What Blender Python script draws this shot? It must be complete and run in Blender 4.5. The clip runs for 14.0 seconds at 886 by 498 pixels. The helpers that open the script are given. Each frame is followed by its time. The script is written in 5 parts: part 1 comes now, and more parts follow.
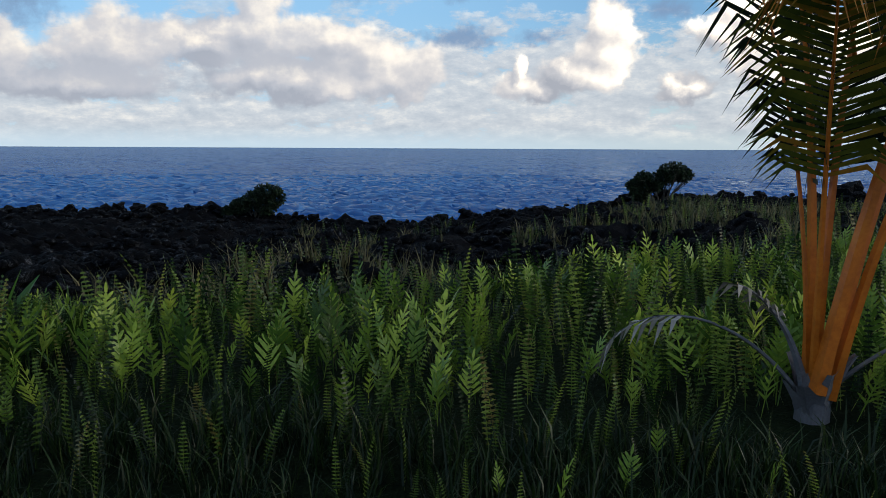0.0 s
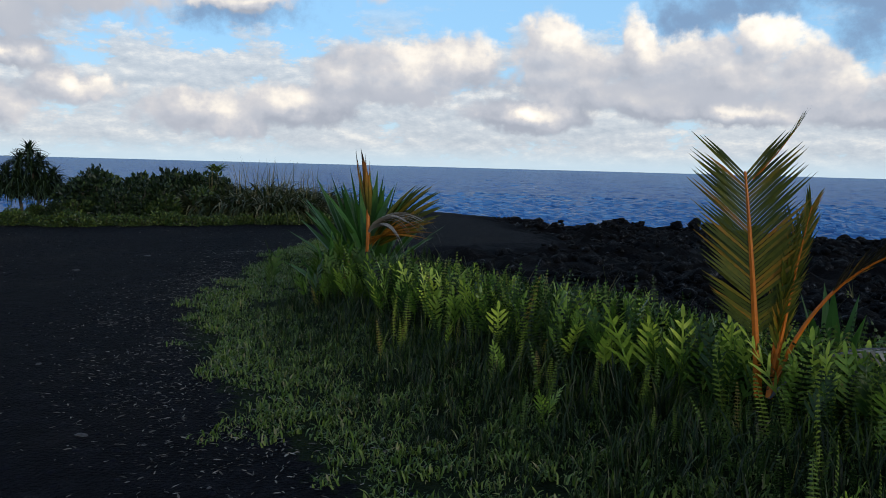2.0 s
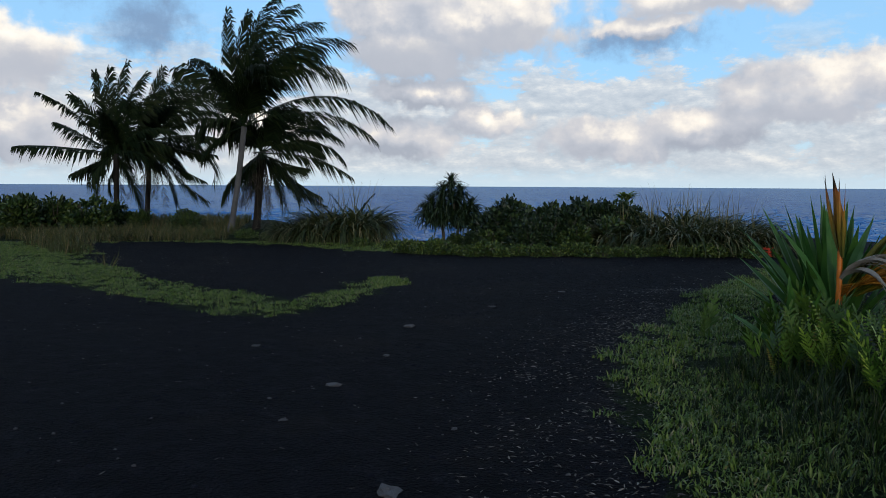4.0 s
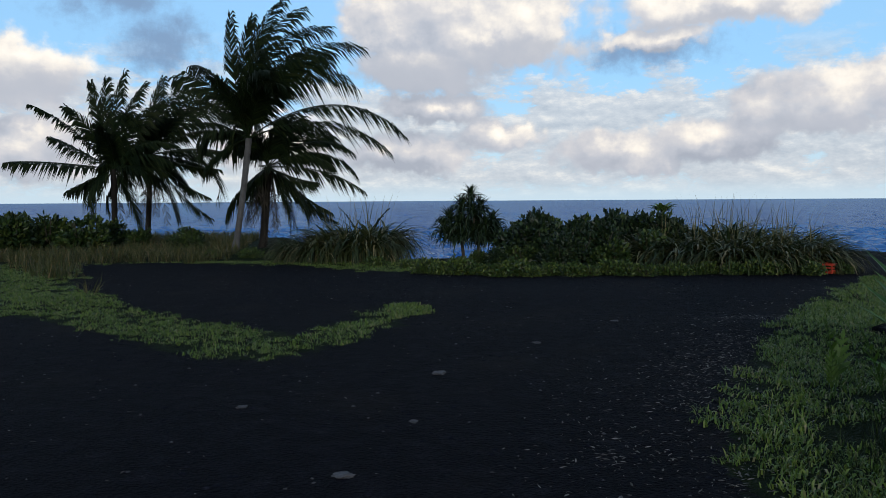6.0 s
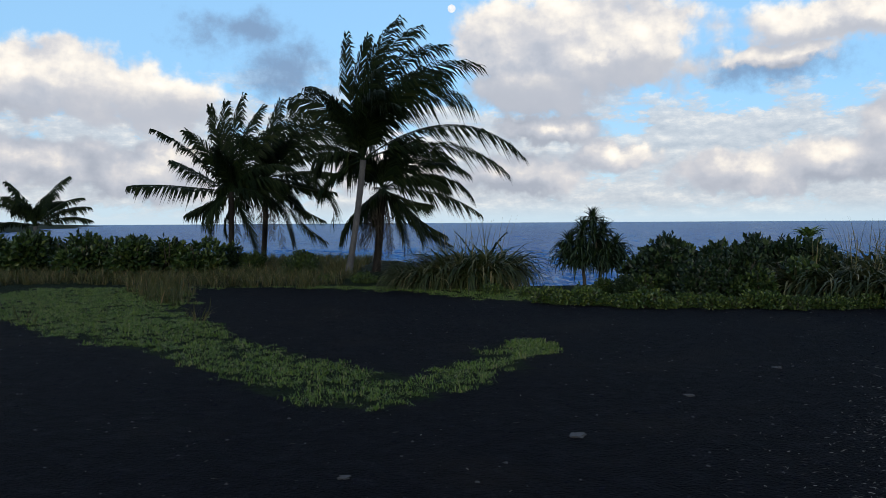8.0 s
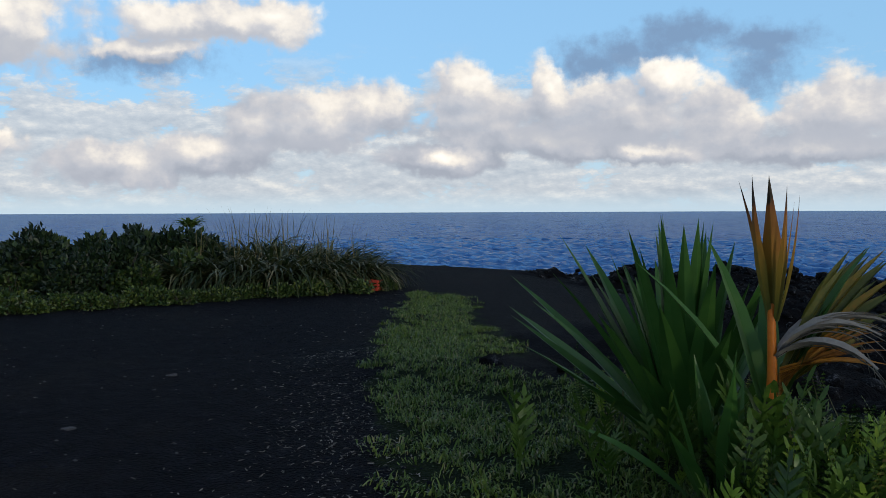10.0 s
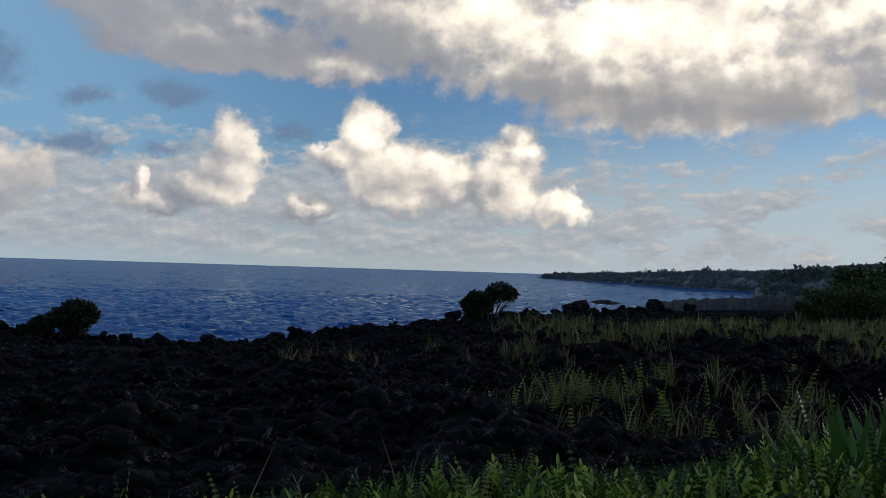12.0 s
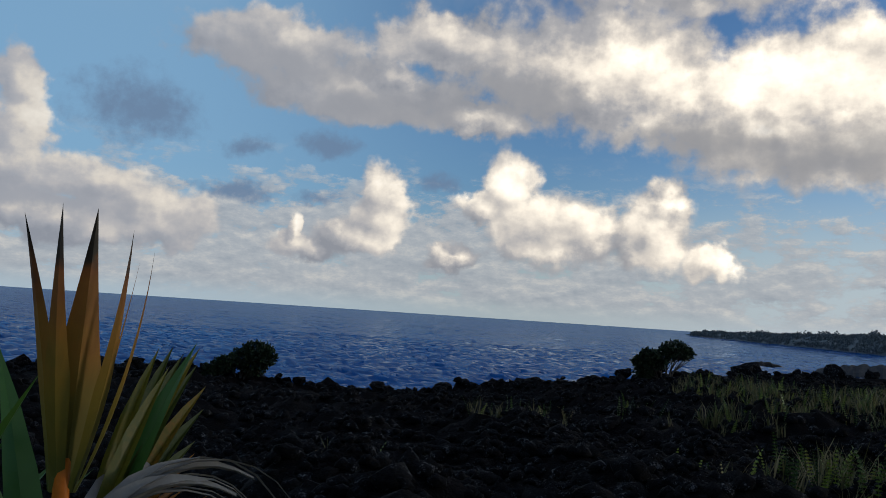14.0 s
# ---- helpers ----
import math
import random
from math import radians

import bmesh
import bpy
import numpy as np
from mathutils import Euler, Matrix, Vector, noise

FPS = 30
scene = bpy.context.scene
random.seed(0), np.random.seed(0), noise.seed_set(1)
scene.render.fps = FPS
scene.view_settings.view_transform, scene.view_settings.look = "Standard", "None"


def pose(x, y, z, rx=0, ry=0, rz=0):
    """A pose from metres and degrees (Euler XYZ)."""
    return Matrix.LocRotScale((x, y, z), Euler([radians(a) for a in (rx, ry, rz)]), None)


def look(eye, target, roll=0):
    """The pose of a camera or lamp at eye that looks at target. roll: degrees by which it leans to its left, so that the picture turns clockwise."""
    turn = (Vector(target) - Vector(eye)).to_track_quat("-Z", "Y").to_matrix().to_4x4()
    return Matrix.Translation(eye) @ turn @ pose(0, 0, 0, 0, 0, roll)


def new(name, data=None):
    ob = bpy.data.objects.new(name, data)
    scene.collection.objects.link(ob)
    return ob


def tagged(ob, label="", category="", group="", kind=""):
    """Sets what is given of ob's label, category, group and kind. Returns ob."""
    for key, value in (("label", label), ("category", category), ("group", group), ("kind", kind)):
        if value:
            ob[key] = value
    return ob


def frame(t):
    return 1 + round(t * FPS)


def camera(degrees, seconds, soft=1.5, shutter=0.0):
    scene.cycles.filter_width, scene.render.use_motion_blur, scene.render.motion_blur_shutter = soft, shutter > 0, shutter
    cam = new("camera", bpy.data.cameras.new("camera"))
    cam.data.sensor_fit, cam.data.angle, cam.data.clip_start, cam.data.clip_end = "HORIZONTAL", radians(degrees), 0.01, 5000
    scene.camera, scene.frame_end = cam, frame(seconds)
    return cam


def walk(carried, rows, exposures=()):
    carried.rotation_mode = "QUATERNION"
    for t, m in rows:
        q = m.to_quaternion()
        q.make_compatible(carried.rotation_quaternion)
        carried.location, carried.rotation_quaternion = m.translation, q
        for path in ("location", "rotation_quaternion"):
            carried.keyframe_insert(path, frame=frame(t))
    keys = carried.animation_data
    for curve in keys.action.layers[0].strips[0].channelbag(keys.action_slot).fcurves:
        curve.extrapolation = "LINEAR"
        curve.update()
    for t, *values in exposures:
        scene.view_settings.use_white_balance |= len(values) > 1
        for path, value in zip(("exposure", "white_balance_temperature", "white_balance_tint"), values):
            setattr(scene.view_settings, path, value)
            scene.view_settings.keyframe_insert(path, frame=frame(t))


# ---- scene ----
# camera: carried along a cinder road at eye height, turning from the shore to the palms and back
cam = camera(55.17, 14.0, soft=0.5)
# seconds, x, y, z, yaw, pitch, roll
PATH = [
    (0, 0.000, 0.000, 1.598, 2.03, -6.83, -0.29),
    (0.2, -0.160, 0.048, 1.596, 1.30, -6.75, -0.45),
    (0.5, -0.397, 0.127, 1.594, 5.18, -6.34, -0.57),
    (1, -0.763, 0.257, 1.586, 19.32, -5.54, -0.50),
    (1.5, -1.089, 0.287, 1.557, 39.52, -5.80, -1.35),
    (2, -1.460, 0.234, 1.541, 53.79, -5.58, -1.52),
    (2.5, -1.825, 0.295, 1.538, 64.71, -4.82, -1.15),
    (3, -2.136, 0.370, 1.533, 69.18, -5.36, -0.24),
    (3.5, -2.495, 0.424, 1.554, 69.55, -5.01, -0.09),
    (4, -2.884, 0.500, 1.577, 80.25, -4.29, -0.33),
    (4.2, -3.037, 0.504, 1.571, 81.24, -4.24, -0.42),
    (6.3, -5.067, 0.619, 1.537, 81.24, -3.02, 0.56),
    (6.5, -5.181, 0.619, 1.554, 81.89, -2.50, 0.47),
    (7, -5.402, 0.569, 1.590, 88.51, -1.96, 0.43),
    (7.2, -5.493, 0.559, 1.602, 89.56, -1.53, 0.22),
    (9.3, -6.977, 0.817, 1.550, 77.49, -2.77, 0.43),
    (9.5, -7.103, 0.868, 1.547, 73.24, -2.78, 0.39),
    (10, -7.360, 1.005, 1.539, 48.20, -2.54, 0.23),
    (10.2, -7.412, 1.078, 1.532, 34.86, -2.30, 0.25),
    (10.5, -7.510, 1.209, 1.521, 14.96, -2.08, -0.11),
    (11, -7.688, 1.441, 1.523, -5.48, -0.89, -1.13),
    (11.5, -7.919, 1.634, 1.524, -21.98, 0.40, -1.64),
    (12, -8.138, 1.826, 1.505, -22.84, 1.41, -1.75),
    (12.5, -8.351, 2.047, 1.514, -19.51, 2.75, -2.20),
    (13, -8.622, 2.268, 1.514, -16.91, 3.61, -3.22),
    (13.4, -8.836, 2.424, 1.493, -13.34, 3.83, -3.51),
    (14, -9.015, 2.686, 1.503, -13.34, 4.39, -3.76),
]

EXPOSURES = [(0, 0.0), (1.0, 0.05), (2.0, 0.03), (3.0, 0.08), (4.0, 0.03), (9.5, 0.05), (10.0, -0.05), (10.5, 0.08), (11.0, -0.48), (11.5, -0.60), (14, -0.60)]
walk(cam, [(r[0], pose(r[1], r[2], r[3], 90 + r[5], r[6], r[4])) for r in PATH], EXPOSURES)

from math import sin, cos, pi, atan2, hypot, exp, sqrt

# ---------------------------------------------------------------- node helpers
class Tree:
    def __init__(self, tree):
        self.t = tree

    def n(self, kind, **kw):
        node = self.t.nodes.new(kind)
        for k, v in kw.items():
            if k.startswith("i_"):
                node.inputs[k[2:].replace("_", " ")].default_value = v
            else:
                setattr(node, k, v)
        return node

    def put(self, a, b):
        self.t.links.new(a, b)

    def math(self, op, a, b=None, c=None, clamp=False):
        m = self.t.nodes.new("ShaderNodeMath")
        m.operation, m.use_clamp = op, clamp
        for i, v in enumerate((a, b, c)):
            if v is None:
                continue
            if isinstance(v, (int, float)):
                m.inputs[i].default_value = v
            else:
                self.put(v, m.inputs[i])
        return m.outputs[0]

    def vec(self, op, a, b=None, c=None, out=0):
        m = self.t.nodes.new("ShaderNodeVectorMath")
        m.operation = op
        for i, v in enumerate((a, b, c)):
            if v is None:
                continue
            if isinstance(v, (tuple, list)):
                m.inputs[i].default_value = v
            else:
                self.put(v, m.inputs[i])
        return m.outputs[out]

    def noise(self, co, scale, detail=4.0, rough=0.55, out="Fac"):
        m = self.t.nodes.new("ShaderNodeTexNoise")
        m.inputs["Scale"].default_value = scale
        m.inputs["Detail"].default_value = detail
        m.inputs["Roughness"].default_value = rough
        if co is not None:
            self.put(co, m.inputs["Vector"])
        return m.outputs[out]

    def ramp(self, fac, stops, mode="LINEAR"):
        m = self.t.nodes.new("ShaderNodeValToRGB")
        m.color_ramp.interpolation = mode
        while len(m.color_ramp.elements) < len(stops):
            m.color_ramp.elements.new(0.5)
        for e, (p, c) in zip(m.color_ramp.elements, stops):
            e.position = p
            e.color = (*c, 1) if isinstance(c, tuple) else (c, c, c, 1)
        self.put(fac, m.inputs[0])
        return m.outputs[0]

    def mix(self, fac, a, b):
        m = self.t.nodes.new("ShaderNodeMix")
        m.data_type = "RGBA"
        for sock, v in ((m.inputs[0], fac), (m.inputs[6], a), (m.inputs[7], b)):
            if isinstance(v, (int, float)):
                sock.default_value = v
            elif isinstance(v, tuple):
                sock.default_value = (*v, 1)
            else:
                self.put(v, sock)
        return m.outputs[2]

    def smooth(self, v, lo, hi):
        m = self.t.nodes.new("ShaderNodeMapRange")
        m.interpolation_type = "SMOOTHSTEP"
        m.inputs[1].default_value, m.inputs[2].default_value = lo, hi
        self.put(v, m.inputs[0])
        return m.outputs[0]


# ---------------------------------------------------------------- sky and clouds
SUN_AZ, SUN_EL = -98.0, 9.5   # degrees; azimuth from +y, positive towards -x

PUFFS, WISPS, BASES = [], [], []


def cloud(*puffs):
    """A cumulus as ellipses: azimuth, elevation, half width, half height in degrees."""
    PUFFS.extend(puffs)


def wisp(*puffs):
    WISPS.extend(puffs)


# wide bright cloud near the sun
cloud((-36.4, 15.2, 10.6, 4.2), (-23.4, 16.6, 9.0, 4.0), (-39.9, 11.9, 11.3, 2.4), (-34.0, 12.8, 7.5, 2.4), (-44.2, 12.4, 6.0, 2.3))
cloud((-14.0, 17.9, 7.5, 2.0), (-7.0, 14.4, 7.2, 1.9), (-0.8, 16.8, 6.0, 2.0), (-15.0, 13.2, 3.4, 1.0))
cloud((-52, 16, 9, 4), (-58, 12, 10, 3), (-30, 24, 14, 4))
# row of cumulus towers over the sea
cloud((-19.5, 6.2, 3.8, 2.3), (-17.5, 8.8, 1.7, 2.1), (-22.6, 6.3, 2.3, 2.2), (-15.6, 7.4, 2.1, 1.0), (-27.1, 6.3, 2.3, 2.6), (-27.6, 8.0, 1.3, 1.5), (-30.5, 4.3, 1.7, 1.2))
cloud((-8.4, 7.8, 1.4, 2.0), (-8.7, 5.8, 2.1, 1.6), (-7.5, 4.8, 3.0, 1.0), (-3.1, 5.0, 0.5, 0.9), (-3.2, 3.9, 1.9, 0.8))
cloud((6.6, 5.3, 4.2, 2.0), (5.3, 4.4, 2.6, 1.4), (11.4, 4.3, 6.0, 1.4))
cloud((-13.8, 4.1, 1.7, 0.8))
cloud((14.4, 12.4, 1.5, 2.2), (14.2, 9.5, 1.8, 2.4), (14.9, 7.0, 3.0, 1.6), (17.2, 6.3, 3.0, 1.4), (9.7, 6.8, 3.9, 1.4))
# long banks over the sea towards the west
cloud((22.7, 6.2, 4.2, 2.3), (25.0, 3.9, 4.5, 1.0), (35.2, 4.0, 4.9, 1.0), (48.0, 3.5, 4.5, 1.0))
cloud((46.9, 7.7, 2.0, 2.0), (45.8, 6.1, 3.9, 2.2), (41.4, 8.0, 1.4, 2.0), (37.2, 6.5, 5.2, 2.1), (33.5, 8.1, 2.1, 1.5), (30.1, 5.8, 2.6, 2.1), (40.5, 4.8, 7.0, 1.2))
cloud((56.2, 5.9, 5.2, 2.1), (63.8, 3.7, 4.2, 1.5), (53.1, 6.9, 2.4, 1.6), (60.6, 5.2, 2.4, 1.7), (68.9, 3.0, 5.3, 1.2))
# high warm cloud over the palms
cloud((79.3, 11.6, 6.8, 3.0), (75.9, 12.0, 3.8, 2.8), (82.7, 8.9, 4.0, 1.7), (85.0, 12.0, 3.0, 2.4))
cloud((63.4, 12.2, 6.2, 1.5), (59.7, 12.4, 3.4, 1.4), (67.2, 10.2, 3.0, 0.7))
cloud((77.5, 4.3, 3.0, 1.0), (83.2, 2.9, 4.5, 1.4), (81.2, 6.0, 3.2, 1.0))
cloud((107.4, 7.9, 4.0, 2.2), (114.1, 8.9, 6.0, 2.0), (107.5, 3.3, 4.5, 1.8), (113.5, 3.8, 5.4, 1.7), (92, 3.5, 4, 1.2))
# small dark shreds
wisp((7.5, 11.9, 3.2, 1.5), (0.3, 10.0, 1.4, 0.5), (-4.6, 10.8, 1.7, 0.6), (0.8, 7.2, 2.3, 0.5), (-4.8, 7.1, 1.5, 0.5), (-12.5, 8.9, 1.1, 0.5))
wisp((35.8, 10.3, 3.6, 1.2), (32.4, 11.3, 2.4, 0.8), (38.3, 9.6, 1.8, 1.2), (27.4, 10.7, 2.9, 0.6), (27.8, 9.2, 1.4, 1.5), (99.2, 10.0, 2.5, 1.9), (101.9, 12.4, 3.0, 1.0), (67.2, 9.6, 3.4, 0.9))


# grey flat undersides of the widest clouds
BASES.extend([(-41, 11.3, 9, 1.6), (-30, 12.2, 6, 1.3), (-8, 13.4, 7, 1.3), (-1, 15.6, 5, 1.4), (-17, 15.0, 5, 1.6), (82.7, 8.2, 4.2, 1.3), (75.5, 9.6, 4.5, 0.9), (110, 6.9, 6.5, 1.1), (63, 10.9, 5, 0.6), (56, 4.3, 5, 0.8), (38, 4.9, 6, 0.8), (23, 4.4, 4, 0.8), (12, 5.4, 5, 0.7)])


def cloud_field(name, puffs, wobble, scale, rough):
    """Node group: where (azimuth, elevation) lies inside the given puffs, broken up by billows."""
    g = bpy.data.node_groups.new(name, "ShaderNodeTree")
    g.interface.new_socket("P", in_out="INPUT", socket_type="NodeSocketVector")
    g.interface.new_socket("F", in_out="OUTPUT", socket_type="NodeSocketFloat")
    T = Tree(g)
    gi, go = g.nodes.new("NodeGroupInput"), g.nodes.new("NodeGroupOutput")
    p = gi.outputs[0]
    warp = T.noise(p, 0.22, 2.0, 0.5, "Color")
    q = T.vec("ADD", p, T.vec("MULTIPLY", T.vec("SUBTRACT", warp, (0.5, 0.5, 0.5)), (2.6, 1.5, 0)))
    warp2 = T.noise(p, 0.9, 2.5, 0.5, "Color")
    q = T.vec("ADD", q, T.vec("MULTIPLY", T.vec("SUBTRACT", warp2, (0.5, 0.5, 0.5)), (1.2, 1.0, 0)))
    warp3 = T.noise(p, 2.6, 3.0, 0.6, "Color")
    q = T.vec("ADD", q, T.vec("MULTIPLY", T.vec("SUBTRACT", warp3, (0.5, 0.5, 0.5)), (0.45, 0.40, 0)))
    acc = None
    for az, el, rx, ry in puffs:
        ln = T.vec("LENGTH", T.vec("MULTIPLY_ADD", q, (0.87 / rx, 0.87 / ry, 0), (-0.87 * az / rx, -0.87 * el / ry, 0)), out="Value")
        acc = ln if acc is None else T.math("SMOOTH_MIN", acc, ln, 0.25)
    bill = T.noise(p, scale, 8.0, rough)
    bill2 = T.noise(p, scale * 0.35, 3.0, 0.5)
    f = T.math("SUBTRACT", 1.0, acc)
    f = T.math("MULTIPLY_ADD", T.math("SUBTRACT", bill, 0.5), wobble, f)
    f = T.math("MULTIPLY_ADD", T.math("SUBTRACT", bill2, 0.5), wobble * 0.7, f)
    T.put(f, go.inputs[0])
    return g


def build_world():
    w = bpy.data.worlds.new("sky")
    scene.world = w
    w.use_nodes = True
    w.node_tree.nodes.clear()
    T = Tree(w.node_tree)
    co = T.n("ShaderNodeTexCoord").outputs["Generated"]
    sep = T.n("ShaderNodeSeparateXYZ")
    T.put(co, sep.inputs[0])
    az = T.math("MULTIPLY", T.math("ARCTAN2", T.math("MULTIPLY", sep.outputs[0], -1.0), sep.outputs[1]), 180 / pi)
    el = T.math("MULTIPLY", T.math("ARCSINE", sep.outputs[2]), 180 / pi)
    comb = T.n("ShaderNodeCombineXYZ")
    T.put(az, comb.inputs[0])
    T.put(el, comb.inputs[1])
    p = comb.outputs[0]
    sky = T.n("ShaderNodeTexSky", sky_type="NISHITA", sun_disc=False)
    sky.sun_elevation, sky.sun_rotation = radians(SUN_EL), radians(-SUN_AZ)
    sky.air_density, sky.dust_density, sky.ozone_density = 1.0, 0.6, 1.6
    blue = T.vec("MULTIPLY", sky.outputs[0], (SKY_GAIN * 0.70, SKY_GAIN * 1.02, SKY_GAIN * 1.50))
    # paler blue away from the sun
    blue = T.mix(T.math("MULTIPLY", T.smooth(az, -24.0, 8.0), 0.72), blue, (0.36, 0.655, 0.955))
    # pale haze at the horizon
    haze = T.smooth(el, 9.0, -0.5)
    base = T.mix(T.math("MULTIPLY", haze, 0.75), blue, (0.66, 0.78, 0.86))
    base = T.mix(T.math("MULTIPLY", T.math("MULTIPLY", T.smooth(az, -12.0, -42.0), T.smooth(el, 13.0, 2.0)), 0.65), base, (0.72, 0.82, 0.92))

    big = cloud_field("cumulus", PUFFS, 1.15, 0.50, 0.53)

    def field(g, v):
        n = T.n("ShaderNodeGroup")
        n.node_tree = g
        T.put(v, n.inputs[0])
        return n.outputs[0]

    f0 = field(big, p)
    f1 = field(big, T.vec("ADD", p, (-0.55, 0.75, 0)))
    f2 = field(big, T.vec("ADD", p, (-3.4, 3.8, 0)))
    # cloud banks low over the horizon; unseen scattered ones overhead, bright for fill light
    stretch = T.vec("MULTIPLY", p, (0.16, 0.36, 0))
    low = T.noise(stretch, 1.25, 9.0, 0.66)
    low1 = T.noise(T.vec("ADD", stretch, (-0.04, 0.14, 0)), 1.25, 9.0, 0.66)
    cover = T.math("MULTIPLY", T.smooth(el, 9.5, 4.5), T.smooth(az, -62.0, -14.0))
    lowf = T.math("MULTIPLY_ADD", cover, 0.15, low)
    lowm = T.math("MULTIPLY", T.smooth(lowf, 0.50, 0.60), T.math("MULTIPLY", T.smooth(el, 11.5, 6.5), T.smooth(el, -0.2, 1.6)))
    lowlit = T.math("MULTIPLY_ADD", T.math("SUBTRACT", low, low1), 3.2, 0.42, clamp=True)
    high = T.noise(co, 2.4, 6.0, 0.6)
    highm = T.math("MULTIPLY", T.smooth(high, 0.47, 0.62), T.smooth(el, 17.0, 24.0))
    near = T.smooth(az, 20.0, -35.0)
    m0 = T.smooth(f0, -0.12, 0.30)
    relief = T.noise(T.vec("MULTIPLY", p, (1.0, 1.5, 0)), 0.26, 5.0, 0.52)
    wide = T.math("MINIMUM", T.math("MAXIMUM", T.math("SUBTRACT", f0, f2), -0.45), 0.45)
    lit = T.math("MULTIPLY_ADD", T.math("SUBTRACT", f0, f1), 0.40, 0.22)
    lit = T.math("MULTIPLY_ADD", wide, 0.42, lit)
    lit = T.math("MULTIPLY_ADD", T.smooth(el, 5.0, 10.0), 0.14, lit)
    lit = T.math("ADD", lit, T.math("MULTIPLY", T.math("SUBTRACT", relief, 0.5), 0.95))
    # the high cloud turns grey where it thins out
    thin = T.math("MULTIPLY", T.math("MULTIPLY", T.smooth(el, 11.5, 14.0), T.smooth(az, -28.0, -12.0)), T.smooth(az, 40.0, 20.0))
    lit = T.math("MULTIPLY_ADD", near, 0.14, T.math("MULTIPLY_ADD", thin, -0.30, lit), clamp=True)
    west = T.ramp(lit, [(0.0, (0.40, 0.435, 0.51)), (0.30, (0.52, 0.545, 0.61)), (0.52, (0.68, 0.67, 0.69)), (0.72, (0.99, 0.92, 0.83)), (1.0, (1.26, 1.18, 1.05))])
    east = T.ramp(lit, [(0.0, (0.42, 0.43, 0.47)), (0.28, (0.66, 0.64, 0.64)), (0.50, (1.12, 1.02, 0.90)), (0.74, (1.80, 1.62, 1.36)), (1.0, (2.30, 2.15, 1.90))])
    col = T.mix(near, west, east)
    lowcol = T.ramp(lowlit, [(0.0, (0.48, 0.53, 0.60)), (0.5, (0.63, 0.665, 0.71)), (1.0, (0.93, 0.90, 0.85))])
    w0 = field(cloud_field("shreds", WISPS, 2.4, 0.6, 0.66), p)
    c = T.mix(T.math("MULTIPLY", lowm, 0.88), base, lowcol)
    c = T.mix(T.math("MULTIPLY", T.smooth(w0, -0.6, 0.9), 0.92), c, (0.22, 0.34, 0.53))
    c = T.mix(T.math("MULTIPLY", m0, 0.96), c, col)
    b0 = field(cloud_field("undersides", BASES, 1.3, 0.45, 0.5), p)
    c = T.mix(T.math("MULTIPLY", T.math("MULTIPLY", T.smooth(b0, -0.4, 0.7), m0), 0.85), c, T.vec("MULTIPLY", T.mix(near, (0.50, 0.53, 0.60), (0.47, 0.47, 0.49)), (1, 1, 1)))
    c = T.mix(T.math("MULTIPLY", highm, 0.85), c, (0.84, 0.83, 0.85))
    # land side below the horizon stays dim
    c = T.mix(T.smooth(el, -0.3, -1.5), c, (0.10, 0.13, 0.17))
    bg = T.n("ShaderNodeBackground")
    bg.inputs[1].default_value = 1.0
    T.put(c, bg.inputs[0])
    out = T.n("ShaderNodeOutputWorld")
    T.put(bg.outputs[0], out.inputs[0])


SKY_GAIN = 0.138
build_world()

sun = new("sun", bpy.data.lights.new("sun", "SUN"))
sun.data.energy, sun.data.angle, sun.data.color = 1.3, radians(6), (1.0, 0.92, 0.75)
sx, sy, sz = -sin(radians(SUN_AZ)) * cos(radians(SUN_EL)), cos(radians(SUN_AZ)) * cos(radians(SUN_EL)), sin(radians(SUN_EL))
sun.matrix_world = look((sx * 100, sy * 100, sz * 100), (0, 0, 0))


# ---------------------------------------------------------------- materials
def material(name):
    m = bpy.data.materials.new(name)
    m.use_nodes = True
    m.node_tree.nodes.clear()
    T = Tree(m.node_tree)
    out = T.n("ShaderNodeOutputMaterial")
    b = T.n("ShaderNodeBsdfPrincipled")
    T.put(b.outputs[0], out.inputs[0])
    return m, T, b, out


def bump(T, b, height, strength, distance):
    n = T.n("ShaderNodeBump")
    n.inputs["Strength"].default_value, n.inputs["Distance"].default_value = strength, distance
    T.put(height, n.inputs["Height"])
    T.put(n.outputs[0], b.inputs["Normal"])


def leaf_material(name, stops, rough=0.45, clear=0.25, grain=40.0, spec=0.22):
    """Foliage: colour varied leaf by leaf, with light shining through."""
    m, T, b, out = material(name)
    rnd = T.n("ShaderNodeNewGeometry").outputs["Random Per Island"]
    co = T.n("ShaderNodeTexCoord").outputs["Object"]
    v = T.math("MULTIPLY_ADD", T.math("SUBTRACT", T.noise(co, grain, 3.0), 0.5), 0.5, rnd, clamp=True)
    col = T.ramp(v, stops)
    T.put(col, b.inputs["Base Color"])
    b.inputs["Roughness"].default_value = rough
    b.inputs["Specular IOR Level"].default_value = spec
    tr = T.n("ShaderNodeBsdfTranslucent")
    T.put(col, tr.inputs[0])
    mx = T.n("ShaderNodeMixShader")
    mx.inputs[0].default_value = clear
    T.put(b.outputs[0], mx.inputs[1])
    T.put(tr.outputs[0], mx.inputs[2])
    T.put(mx.outputs[0], out.inputs[0])
    return m


